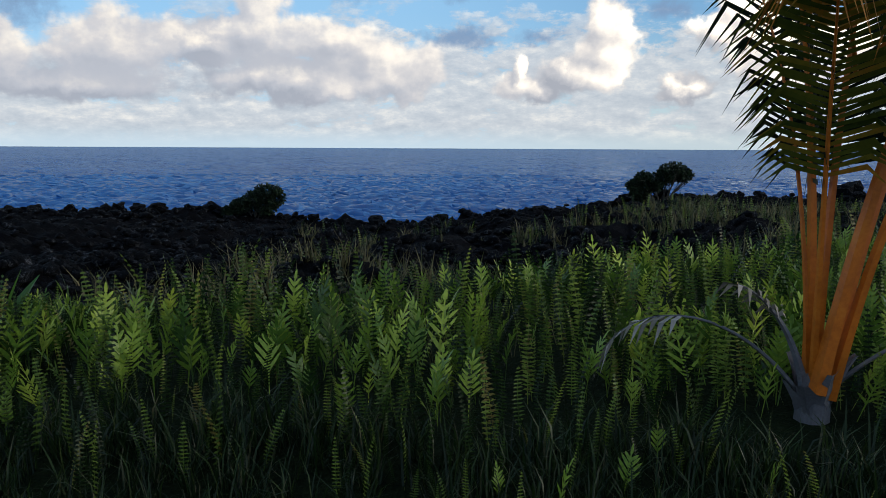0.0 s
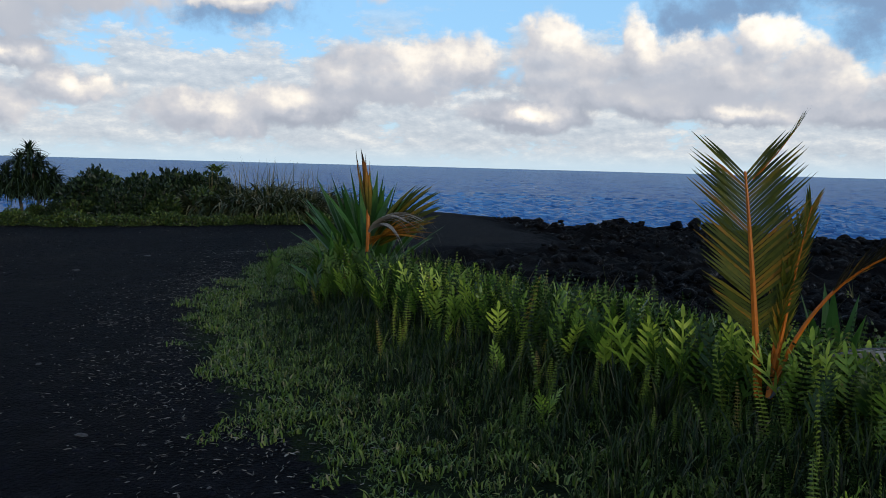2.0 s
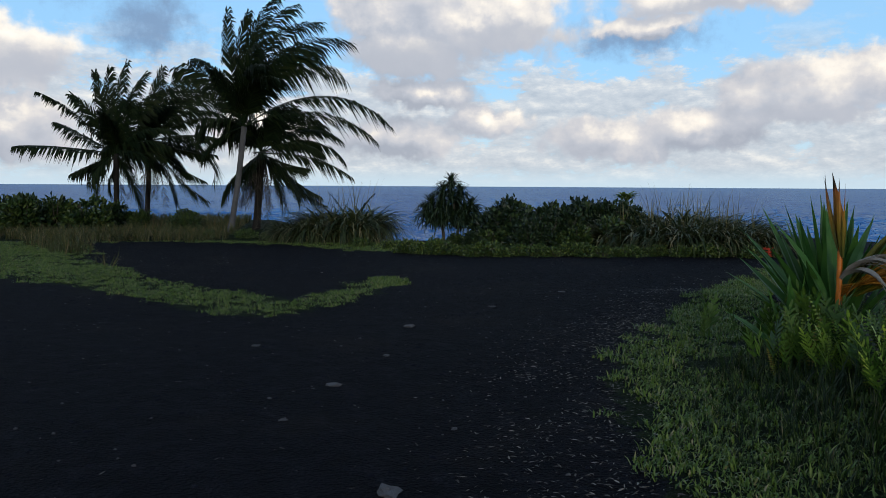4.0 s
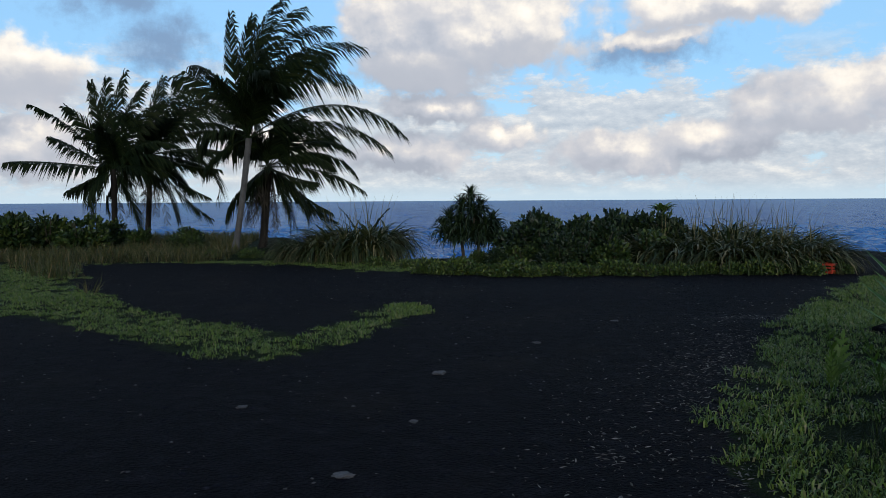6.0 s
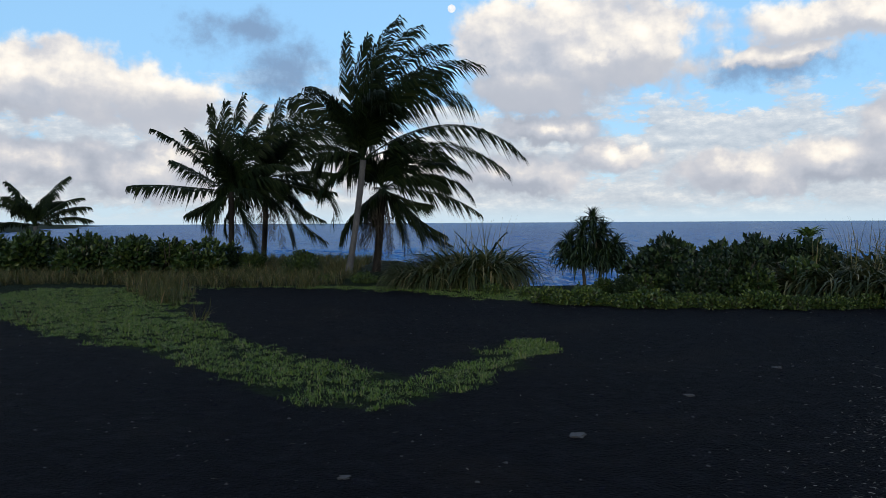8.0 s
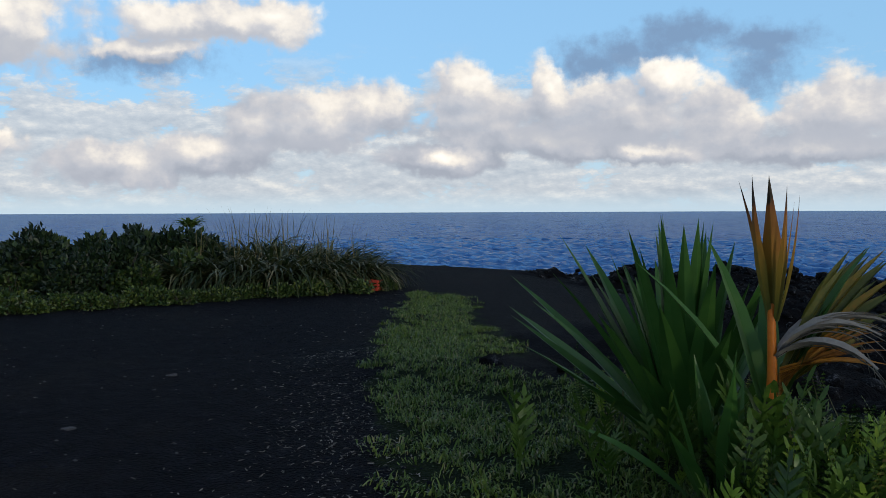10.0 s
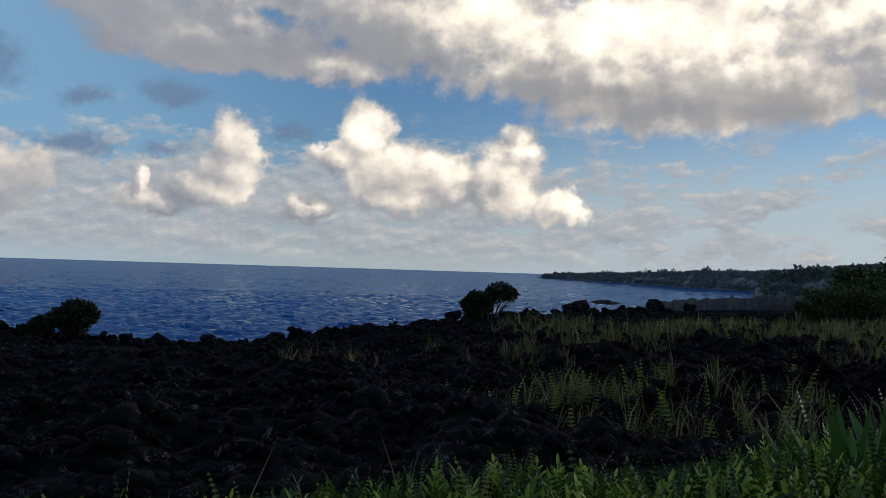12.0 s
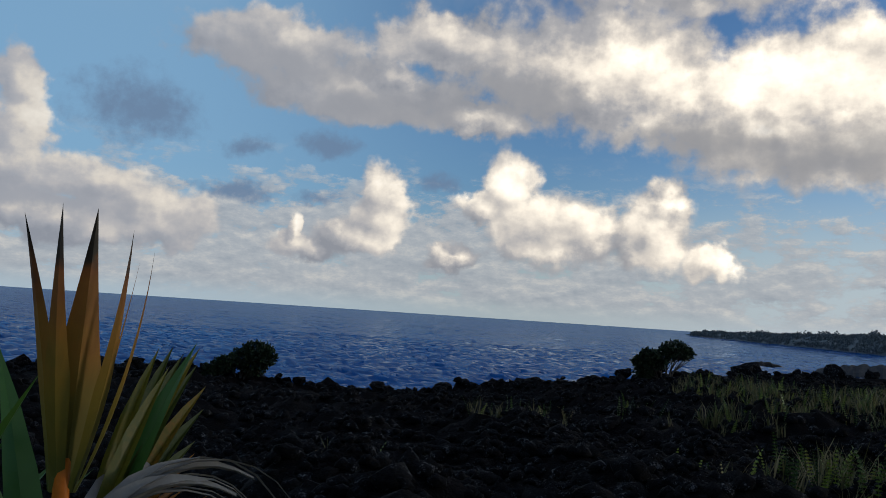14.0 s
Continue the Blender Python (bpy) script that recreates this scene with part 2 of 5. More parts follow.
def surface(name, stops, scale, rough=0.8, bump_scale=None, bump_size=0.01, detail=5.0, strength=0.6, metal=0.0, fine=8.0, spec=0.3):
    m, T, b, out = material(name)
    co = T.n("ShaderNodeTexCoord").outputs["Object"]
    v = T.math("ADD", T.math("MULTIPLY", T.noise(co, scale, detail), 0.65), T.math("MULTIPLY", T.noise(co, scale * fine, 4.0), 0.35))
    T.put(T.ramp(v, stops), b.inputs["Base Color"])
    b.inputs["Roughness"].default_value = rough
    b.inputs["Metallic"].default_value = metal
    b.inputs["Specular IOR Level"].default_value = spec
    bump(T, b, T.noise(co, bump_scale or scale * 4, 6.0, 0.65), strength, bump_size)
    return m


def ground_material():
    m, T, b, out = material("ground")
    co = T.n("ShaderNodeTexCoord").outputs["Object"]
    zone = T.n("ShaderNodeAttribute", attribute_name="zone").outputs["Color"]
    sep = T.n("ShaderNodeSeparateColor")
    T.put(zone, sep.inputs[0])
    breakup = T.math("SUBTRACT", T.noise(co, 2.6, 6.0, 0.7), 0.5)
    grass = T.smooth(T.math("MULTIPLY_ADD", breakup, 1.9, sep.outputs[0]), 0.40, 0.60)
    lava = T.smooth(T.math("MULTIPLY_ADD", breakup, 0.8, sep.outputs[1]), 0.4, 0.6)
    fine = T.noise(co, 55.0, 4.0, 0.7)
    mid = T.noise(co, 5.0, 5.0, 0.6)
    big = T.noise(co, 0.55, 4.0, 0.6)
    cinder = T.ramp(T.math("ADD", T.math("MULTIPLY", fine, 0.55), T.math("MULTIPLY", mid, 0.45)), [(0.3, (0.0008, 0.0009, 0.0014)), (0.50, (0.0022, 0.0025, 0.0045)), (0.60, (0.007, 0.0074, 0.011)), (0.70, (0.034, 0.034, 0.038))])
    cinder = T.mix(T.math("MULTIPLY", T.smooth(big, 0.52, 0.7), 0.45), cinder, (0.011, 0.0095, 0.009))
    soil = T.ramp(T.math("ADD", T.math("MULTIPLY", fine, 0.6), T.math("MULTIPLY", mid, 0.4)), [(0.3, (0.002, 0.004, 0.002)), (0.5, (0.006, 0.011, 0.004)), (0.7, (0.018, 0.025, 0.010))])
    rock = T.ramp(T.math("ADD", T.math("MULTIPLY", fine, 0.5), T.math("MULTIPLY", mid, 0.5)), [(0.3, (0.0008, 0.0008, 0.0011)), (0.55, (0.003, 0.003, 0.004)), (0.66, (0.022, 0.022, 0.024)), (0.76, (0.08, 0.08, 0.083))])
    c = T.mix(grass, cinder, soil)
    c = T.mix(lava, c, rock)
    T.put(c, b.inputs["Base Color"])
    b.inputs["Roughness"].default_value = 0.9
    b.inputs["Specular IOR Level"].default_value = 0.04
    grit = T.n("ShaderNodeTexVoronoi")
    grit.inputs["Scale"].default_value = 38.0
    T.put(co, grit.inputs["Vector"])
    h = T.math("ADD", T.math("MULTIPLY", fine, 0.6), T.math("MULTIPLY", grit.outputs["Distance"], 0.7))
    bump(T, b, T.math("ADD", h, T.math("MULTIPLY", mid, 1.6)), 0.9, 0.035)
    return m


def sea_material():
    """Deep water: blue body colour under a rippled gloss."""
    m, T, b, out = material("sea_water")
    co = T.n("ShaderNodeTexCoord").outputs["Object"]
    chop = T.noise(T.vec("MULTIPLY", co, (2.0, 3.6, 1.0)), 1.0, 4.0, 0.65)
    patch = T.noise(T.vec("MULTIPLY", co, (0.006, 0.014, 0.01)), 1.0, 5.0, 0.6)
    T.put(T.ramp(patch, [(0.3, (0.001, 0.034, 0.150)), (0.7, (0.003, 0.058, 0.215))]), b.inputs["Base Color"])
    b.inputs["Roughness"].default_value = 0.6
    b.inputs["Specular IOR Level"].default_value = 0.0
    n = T.n("ShaderNodeBump")
    n.inputs["Strength"].default_value, n.inputs["Distance"].default_value = 0.35, 0.08
    T.put(chop, n.inputs["Height"])
    T.put(n.outputs[0], b.inputs["Normal"])
    gl = T.n("ShaderNodeBsdfGlossy")
    gl.inputs["Roughness"].default_value = 0.05
    gl.inputs["Color"].default_value = (0.58, 0.78, 1.0, 1)
    T.put(n.outputs[0], gl.inputs["Normal"])
    fr = T.n("ShaderNodeFresnel")
    fr.inputs["IOR"].default_value = 1.33
    T.put(n.outputs[0], fr.inputs["Normal"])
    mx = T.n("ShaderNodeMixShader")
    T.put(T.math("MULTIPLY", fr.outputs[0], 0.38, clamp=True), mx.inputs[0])
    T.put(b.outputs[0], mx.inputs[1])
    T.put(gl.outputs[0], mx.inputs[2])
    T.put(mx.outputs[0], out.inputs[0])
    return m


M_GROUND = ground_material()
M_SEA = sea_material()
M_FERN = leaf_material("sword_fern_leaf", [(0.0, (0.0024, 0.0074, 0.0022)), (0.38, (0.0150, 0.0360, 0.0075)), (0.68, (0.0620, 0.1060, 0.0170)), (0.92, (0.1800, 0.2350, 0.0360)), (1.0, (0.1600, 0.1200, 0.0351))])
M_LAUAE = leaf_material("broad_fern_leaf", [(0.0, (0.0140, 0.0360, 0.0080)), (0.42, (0.0680, 0.1320, 0.0180)), (0.76, (0.2100, 0.3000, 0.0360)), (1.0, (0.3700, 0.4400, 0.0620))], rough=0.35)
M_WEED = leaf_material("dark_fern_leaf", [(0.0, (0.0090, 0.0270, 0.0045)), (0.5, (0.0315, 0.0675, 0.0090)), (0.85, (0.0765, 0.1260, 0.0162)), (1.0, (0.1440, 0.1890, 0.0270))])
M_CHAR = leaf_material("scorched_palm_leaflet", [(0.0, (0.008, 0.007, 0.005)), (0.65, (0.022, 0.018, 0.009)), (0.93, (0.12, 0.07, 0.014)), (1.0, (0.28, 0.15, 0.03))], rough=0.5)
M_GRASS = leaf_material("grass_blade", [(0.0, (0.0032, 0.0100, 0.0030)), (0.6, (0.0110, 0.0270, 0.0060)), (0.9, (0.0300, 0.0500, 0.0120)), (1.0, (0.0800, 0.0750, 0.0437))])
M_LAWN = leaf_material("lawn_blade", [(0.0, (0.0240, 0.0520, 0.0090)), (0.55, (0.0740, 0.1240, 0.0200)), (0.90, (0.1350, 0.1750, 0.0420)), (1.0, (0.2000, 0.1750, 0.1000))])
M_STRAW = leaf_material("dry_grass", [(0.0, (0.05, 0.055, 0.020)), (0.5, (0.10, 0.095, 0.040)), (1.0, (0.19, 0.155, 0.085))], rough=0.6)
# near-black leaflets: the palms' backlit shade is put into the colour
M_PALM = leaf_material("shaded_coconut_leaflet", [(0.0, (0.003, 0.007, 0.003)), (0.6, (0.007, 0.014, 0.005)), (1.0, (0.018, 0.025, 0.008))], rough=0.55, clear=0.15, spec=0.06)
M_PALM_YOUNG = leaf_material("young_palm_leaflet", [(0.0, (0.028, 0.042, 0.005)), (0.5, (0.080, 0.085, 0.009)), (0.85, (0.16, 0.115, 0.011)), (1.0, (0.26, 0.115, 0.012))], rough=0.38, clear=0.3)
M_PALM_DRY = leaf_material("withered_palm_leaflet", [(0.0, (0.10, 0.09, 0.075)), (0.6, (0.20, 0.18, 0.155)), (1.0, (0.34, 0.31, 0.28))], rough=0.7, clear=0.1)
M_BROWN = leaf_material("browned_palm_leaf", [(0.0, (0.17, 0.065, 0.010)), (0.6, (0.34, 0.145, 0.016)), (1.0, (0.40, 0.22, 0.04))], rough=0.5, clear=0.3)
# brown of dead fronds, deepened with shade painted into it
M_SKIRT = leaf_material("dead_frond_shaded_brown", [(0.0, (0.010, 0.009, 0.007)), (0.7, (0.024, 0.021, 0.017)), (1.0, (0.06, 0.053, 0.042))], rough=0.8, clear=0.05)
def spear_material():
    """Spear leaf: olive below, scorched orange above, charred at the tip."""
    m, T, b, out = material("spear_leaf")
    co = T.n("ShaderNodeTexCoord").outputs["Object"]
    sep = T.n("ShaderNodeSeparateXYZ")
    T.put(co, sep.inputs[0])
    z = T.math("MULTIPLY_ADD", T.math("SUBTRACT", T.noise(co, 7.0, 4.0), 0.5), 0.35, sep.outputs[2])
    rib = T.noise(T.vec("MULTIPLY", co, (90, 90, 2)), 1.0, 2.0)
    col = T.ramp(T.math("MULTIPLY", z, 0.55), [(0.48, (0.075, 0.080, 0.010)), (0.60, (0.19, 0.125, 0.011)), (0.70, (0.30, 0.125, 0.010)), (0.775, (0.22, 0.062, 0.010)), (0.80, (0.020, 0.012, 0.008))])
    col = T.mix(T.math("MULTIPLY", rib, 0.35), col, (0.05, 0.035, 0.008))
    T.put(col, b.inputs["Base Color"])
    b.inputs["Roughness"].default_value = 0.5
    return m


M_SPEAR = spear_material()
M_BLADE = leaf_material("lily_blade", [(0.0, (0.018, 0.055, 0.012)), (0.6, (0.038, 0.100, 0.018)), (1.0, (0.09, 0.15, 0.035))], rough=0.38, clear=0.15, grain=9.0)
M_SHRUB = leaf_material("shrub_leaf", [(0.0, (0.0060, 0.0150, 0.0050)), (0.6, (0.0180, 0.0380, 0.0095)), (1.0, (0.0620, 0.0840, 0.0210))], rough=0.4, clear=0.15)
M_SHRUB_DARK = leaf_material("dark_shrub_leaf", [(0.0, (0.004, 0.010, 0.005)), (0.7, (0.010, 0.022, 0.009)), (1.0, (0.034, 0.054, 0.018))], rough=0.45, clear=0.1)
M_SHRUB_LIGHT = leaf_material("sprout_leaf", [(0.0, (0.020, 0.045, 0.010)), (0.6, (0.040, 0.080, 0.014)), (1.0, (0.08, 0.12, 0.025))])
M_LOW_SHRUB = leaf_material("low_shrub_leaf", [(0.0, (0.0080, 0.0190, 0.0060)), (0.6, (0.0300, 0.0560, 0.0120)), (1.0, (0.0950, 0.1200, 0.0300))], rough=0.4, clear=0.15)
M_CANE = leaf_material("cane_grass_leaf", [(0.0, (0.0090, 0.0200, 0.0065)), (0.60, (0.0300, 0.0420, 0.0130)), (0.90, (0.0850, 0.0850, 0.0380)), (1.0, (0.2000, 0.1750, 0.1050))], rough=0.5)
M_BANK = leaf_material("bank_grass_blade", [(0.0, (0.018, 0.028, 0.008)), (0.5, (0.045, 0.052, 0.016)), (0.85, (0.085, 0.075, 0.028)), (1.0, (0.15, 0.11, 0.06))], rough=0.6)
# pale blue-greys of the far shore: distance haze put into the leaf colours
M_FAR = leaf_material("hazed_forest_leaf", [(0.0, (0.075, 0.098, 0.118)), (0.6, (0.098, 0.125, 0.145)), (1.0, (0.122, 0.150, 0.170))], rough=0.8, clear=0.1, grain=0.3)
M_POINT = leaf_material("hazed_point_leaf", [(0.0, (0.050, 0.068, 0.072)), (0.6, (0.075, 0.098, 0.100)), (1.0, (0.105, 0.130, 0.125))], rough=0.8, clear=0.1, grain=0.3)
M_ORANGE = surface("orange_petiole", [(0.25, (0.26, 0.062, 0.006)), (0.55, (0.43, 0.115, 0.008)), (0.8, (0.50, 0.175, 0.020))], 6.0, 0.42, 60, 0.002, strength=0.4)
M_TRUNK = surface("palm_trunk_bark", [(0.2, (0.0280, 0.0280, 0.0296)), (0.55, (0.0680, 0.0680, 0.0704)), (0.85, (0.1280, 0.1280, 0.1320))], 3.0, 0.9, 25, 0.02, spec=0.1)
# copy of the trunk bark with the lower palms' shade in its colour
M_SHADED_TRUNK = surface("shaded_palm_trunk", [(0.2, (0.006, 0.006, 0.006)), (0.55, (0.016, 0.015, 0.014)), (0.85, (0.035, 0.033, 0.030))], 3.0, 0.9, 25, 0.02, spec=0.05)
M_SHEATH = surface("grey_leaf_sheath", [(0.2, (0.0500, 0.0500, 0.0575)), (0.55, (0.1000, 0.1000, 0.1125)), (0.85, (0.1650, 0.1650, 0.1800))], 8.0, 0.75, 50, 0.006)
M_BARK = surface("dark_bark", [(0.2, (0.02, 0.017, 0.014)), (0.6, (0.05, 0.043, 0.036)), (0.9, (0.09, 0.08, 0.07))], 6.0, 0.9, 30, 0.01)
M_LAVA = surface("lava_rock", [(0.25, (0.0006, 0.0007, 0.0010)), (0.48, (0.0018, 0.0021, 0.0030)), (0.58, (0.006, 0.007, 0.009)), (0.65, (0.075, 0.079, 0.090)), (0.80, (0.19, 0.20, 0.22))], 8.0, 0.85, 22, 0.05, strength=1.0, spec=0.06)
M_CINDER = surface("loose_cinder", [(0.25, (0.002, 0.002, 0.003)), (0.55, (0.006, 0.007, 0.012)), (0.80, (0.038, 0.040, 0.052))], 14.0, 0.9, 60, 0.006, spec=0.05)
# black lava seen far off, greyed by haze painted into its colour
M_HAZY_LAVA = surface("hazed_lava", [(0.25, (0.018, 0.022, 0.028)), (0.55, (0.028, 0.033, 0.041)), (0.80, (0.045, 0.052, 0.062))], 1.2, 0.9, 3.0, 0.3, spec=0.05)
M_STONE = surface("pale_pebble", [(0.25, (0.025, 0.025, 0.028)), (0.6, (0.060, 0.060, 0.066)), (0.85, (0.13, 0.13, 0.13))], 12.0, 0.85, 60, 0.004)
M_LITTER = leaf_material("dry_litter", [(0.0, (0.03, 0.028, 0.026)), (0.6, (0.08, 0.074, 0.068)), (1.0, (0.20, 0.185, 0.165))], rough=0.8, clear=0.0)
M_RED = surface("faded_red_plastic", [(0.2, (0.30, 0.03, 0.02)), (0.8, (0.50, 0.07, 0.04))], 6.0, 0.5, 40, 0.002)
M_FOAM = surface("surf_foam", [(0.3, (0.45, 0.48, 0.50)), (0.6, (0.75, 0.78, 0.80))], 1.5, 0.7, 6, 0.1)


# ---------------------------------------------------------------- mesh helpers
class Buf:
    """Collects triangles, with a material slot for each."""

    def __init__(self):
        self.v, self.f, self.m = [], [], []

    def add(self, verts, faces, slot=0):
        o = len(self.v)
        self.v.extend(verts)
        for fc in faces:
            self.f.append(tuple(i + o for i in fc))
            self.m.append(slot)

    def strip(self, rows, slot=0):
        """Quads between rows of points of one length."""
        o, k = len(self.v), len(rows[0])
        for r in rows:
            self.v.extend(r)
        for i in range(len(rows) - 1):
            for j in range(k - 1):
                a = o + i * k + j
                self.f.append((a, a + 1, a + k + 1, a + k))
                self.m.append(slot)

    def tube(self, pts, radii, sides=6, slot=0, cap=True):
        rows = []
        for i, (p, r) in enumerate(zip(pts, radii)):
            d = (Vector(pts[min(i + 1, len(pts) - 1)]) - Vector(pts[max(i - 1, 0)])).normalized()
            a = d.cross(Vector((0.31, 0.17, 0.93))).normalized() if abs(d.z) < 0.95 else d.cross(Vector((1, 0, 0))).normalized()
            b = d.cross(a)
            rows.append([tuple(Vector(p) + (a * cos(2 * pi * k / sides) + b * sin(2 * pi * k / sides)) * r) for k in range(sides + 1)])
        self.strip(rows, slot)
        if cap:
            self.add(rows[-1][:-1], [tuple(range(sides))], slot)

    def mesh(self, name, mats, smooth=False):
        me = bpy.data.meshes.new(name)
        me.from_pydata([tuple(p) for p in self.v], [], self.f)
        for mt in mats:
            me.materials.append(mt)
        me.polygons.foreach_set("material_index", self.m)
        if smooth:
            me.polygons.foreach_set("use_smooth", [True] * len(self.f))
        me.update()
        return me

    def tris(self):
        """Vertices and triangles as arrays, for scattering."""
        t = []
        for fc in self.f:
            for k in range(1, len(fc) - 1):
                t.append((fc[0], fc[k], fc[k + 1]))
        return np.array(self.v, np.float32).reshape(-1, 3), np.array(t, np.int64)


def big_mesh(name, V, F, mat, smooth=False):
    """A mesh from arrays of vertices and triangles."""
    me = bpy.data.meshes.new(name)
    me.vertices.add(len(V))
    me.vertices.foreach_set("co", np.ascontiguousarray(V, np.float32).ravel())
    me.loops.add(len(F) * 3)
    me.loops.foreach_set("vertex_index", np.ascontiguousarray(F, np.int32).ravel())
    me.polygons.add(len(F))
    me.polygons.foreach_set("loop_start", np.arange(0, len(F) * 3, 3, dtype=np.int32))
    me.polygons.foreach_set("loop_total", np.full(len(F), 3, dtype=np.int32))
    me.materials.append(mat)
    if smooth:
        me.polygons.foreach_set("use_smooth", np.ones(len(F), bool))
    me.update(calc_edges=True)
    me.validate()
    return me


def scatter(name, templates, spots, mat, label, category, smooth=False):
    """One object of kind stuff: templates set at spots (x, y, z, turn, tilt, tilt turn, size)."""
    VV, FF, o = [], [], 0
    pick = np.random.randint(0, len(templates), len(spots))
    S = np.array(spots, np.float64)
    for k, (tv, tf) in enumerate(templates):
        s = S[pick == k]
        if not len(s):
            continue
        ca, sa = np.cos(s[:, 3]), np.sin(s[:, 3])
        x = tv[None, :, 0] * ca[:, None] - tv[None, :, 1] * sa[:, None]
        y = tv[None, :, 0] * sa[:, None] + tv[None, :, 1] * ca[:, None]
        z = np.repeat(tv[None, :, 2], len(s), 0)
        lx, ly = np.sin(s[:, 4]) * np.cos(s[:, 5]), np.sin(s[:, 4]) * np.sin(s[:, 5])
        x, y, z = x + z * lx[:, None], y + z * ly[:, None], z * np.cos(s[:, 4])[:, None] - 0.5 * (x * lx[:, None] + y * ly[:, None])
        P = np.stack([x, y, z], -1) * s[:, 6][:, None, None] + s[:, None, :3]
        VV.append(P.reshape(-1, 3))
        FF.append((tf[None] + (np.arange(len(s)) * len(tv))[:, None, None]).reshape(-1, 3) + o)
        o += len(s) * len(tv)
    ob = new(name, big_mesh(name, np.concatenate(VV), np.concatenate(FF), mat, smooth))
    return tagged(ob, label, category, kind="stuff")


def part(name, me, parent, label=""):
    ob = new(name, me)
    ob.parent = parent
    if label:
        ob["label"] = label
    return ob


def thing(name, label, category, at=(0, 0, 0), turn=0.0, group="", kind=""):
    ob = new(name)
    ob.location, ob.rotation_euler = at, (0, 0, turn)
    return tagged(ob, label, category, group, kind)


# ---------------------------------------------------------------- the lie of the land
ROAD_EDGE = ([-40, -22, -19, -15.5, -13.2, -11.0, -9.3, -7.4, -5.6, -3, 0, 4, 10, 40], [13, 12.2, 10.6, 7.1, 5.4, 3.9, 3.0, 2.45, 2.2, 2.1, 2.0, 1.9, 1.8, 1.5])
FERN_BACK = ([-15, -13, -11.5, -10, -7, -4, -1, 1, 4, 10, 30], [5.0, 6.0, 6.7, 6.7, 6.2, 6.4, 6.7, 8.2, 10.5, 12, 13])
COAST = ([-4000, -300, -90, -60, -46, -41, -39, -37, -34, -20, -8.5, 8, 14, 22, 45, 75, 100, 200, 320, 4000], [-1800, -170, -60, -34, -14, 0, 12, 22, 28.5, 33.5, 36.5, 35.5, 40, 51, 60, 80, 92, 130, 150, -300])
SHORE_Z = ([-42, -30, -12, -8.5, -5, 0, 3, 8, 14, 20, 40, 300], [-0.6, -1.1, -1.1, -1.4, -1.65, -1.4, -0.85, -0.55, -0.8, -1.2, -1.0, 0.5])


def sm(v, lo, hi):
    k = np.clip((v - lo) / (hi - lo), 0, 1)
    return k * k * (3 - 2 * k)


RS = np.random.RandomState(7)
WAVES = [(RS.normal(0, 1), RS.normal(0, 1), RS.uniform(0, 6.28), a, l) for l, a, c in ((9.0, 0.12, 5), (3.2, 0.10, 7), (1.3, 0.09, 9), (0.6, 0.055, 10)) for _ in range(c)]


def rough(x, y):
    """Lumpy lava relief."""
    h = np.zeros(np.shape(x))
    for kx, ky, ph, a, l in WAVES:
        n = hypot(kx, ky)
        h = h + a * np.sin(2 * pi * (kx * x + ky * y) / (n * l) + ph + 1.5 * np.sin(y / (l * 1.7) + ph)) / 2.2
    return h


V_LINE = [(-27, -8.6, 1.5), (-22.5, -6.2, 1.4), (-19.0, -3.9, 1.15), (-17.0, -2.3, 0.62), (-15.6, -1.25, 0.62), (-14.5, -0.5, 0.66), (-13.75, 0.0, 0.5)]
V_TIP = [(-13.7, 0.15, 0.38), (-14.5, 0.85, 0.34), (-15.6, 1.42, 0.30), (-16.5, 1.75, 0.34), (-17.0, 1.85, 0.26)]


def strip_dist(x, y, line):
    """Distance to the border of a strip of changing half width, negative inside it."""
    best = np.full(np.shape(x), 1e9)
    for (ax, ay, aw), (bx, by, bw) in zip(line[:-1], line[1:]):
        l2 = (bx - ax) ** 2 + (by - ay) ** 2
        k = np.clip(((x - ax) * (bx - ax) + (y - ay) * (by - ay)) / l2, 0, 1)
        best = np.minimum(best, np.hypot(x - ax - k * (bx - ax), y - ay - k * (by - ay)) - aw - k * (bw - aw))
    return best


def zones(x, y):
    """How much grass and how much lava there is at a place."""
    e = np.interp(x, *ROAD_EDGE)
    back = np.interp(x, *FERN_BACK)
    past = y - e
    lawn_w = np.interp(x, [-22, -17, -13, -11, -9], [0.4, 1.6, 2.2, 3, 30])
    g = sm(past, -0.45, 0.45) * (1 - sm(past - lawn_w, -0.3, 0.5)) * np.maximum(1 - sm(y - back, -0.3, 1.0), sm(-x, 12, 13.5)) * sm(x, -20.5, -18.5)
    g = np.maximum(g, sm(-np.minimum(strip_dist(x, y, V_LINE), strip_dist(x, y, V_TIP)), -0.28, 0.22))
    # bank of long grass before the palms, and the ground under the hedge
    bank = sm(-19 - x, 0, 2.0) * sm(-3.2 - 0.62 * (x + 20) * -0.35 - y, -0.4, 1.2)
    g = np.maximum(g, bank)
    hedge = sm(-20.6 - np.interp(y, [-3, 0, 3, 5, 11], [6, 4.6, 1.4, 0.3, -0.3]) - x, -0.3, 0.8) * (1 - sm(y, 11.5, 12.5))
    g = np.maximum(g, hedge)
    l = sm(y - back, -0.6, 1.2) * sm(x, -15.5, -11.5)
    l = np.maximum(l, sm(y - np.interp(x, [-40, -24, -16, -10], [13, 17, 13, 7]), 0, 3))
    return g, l


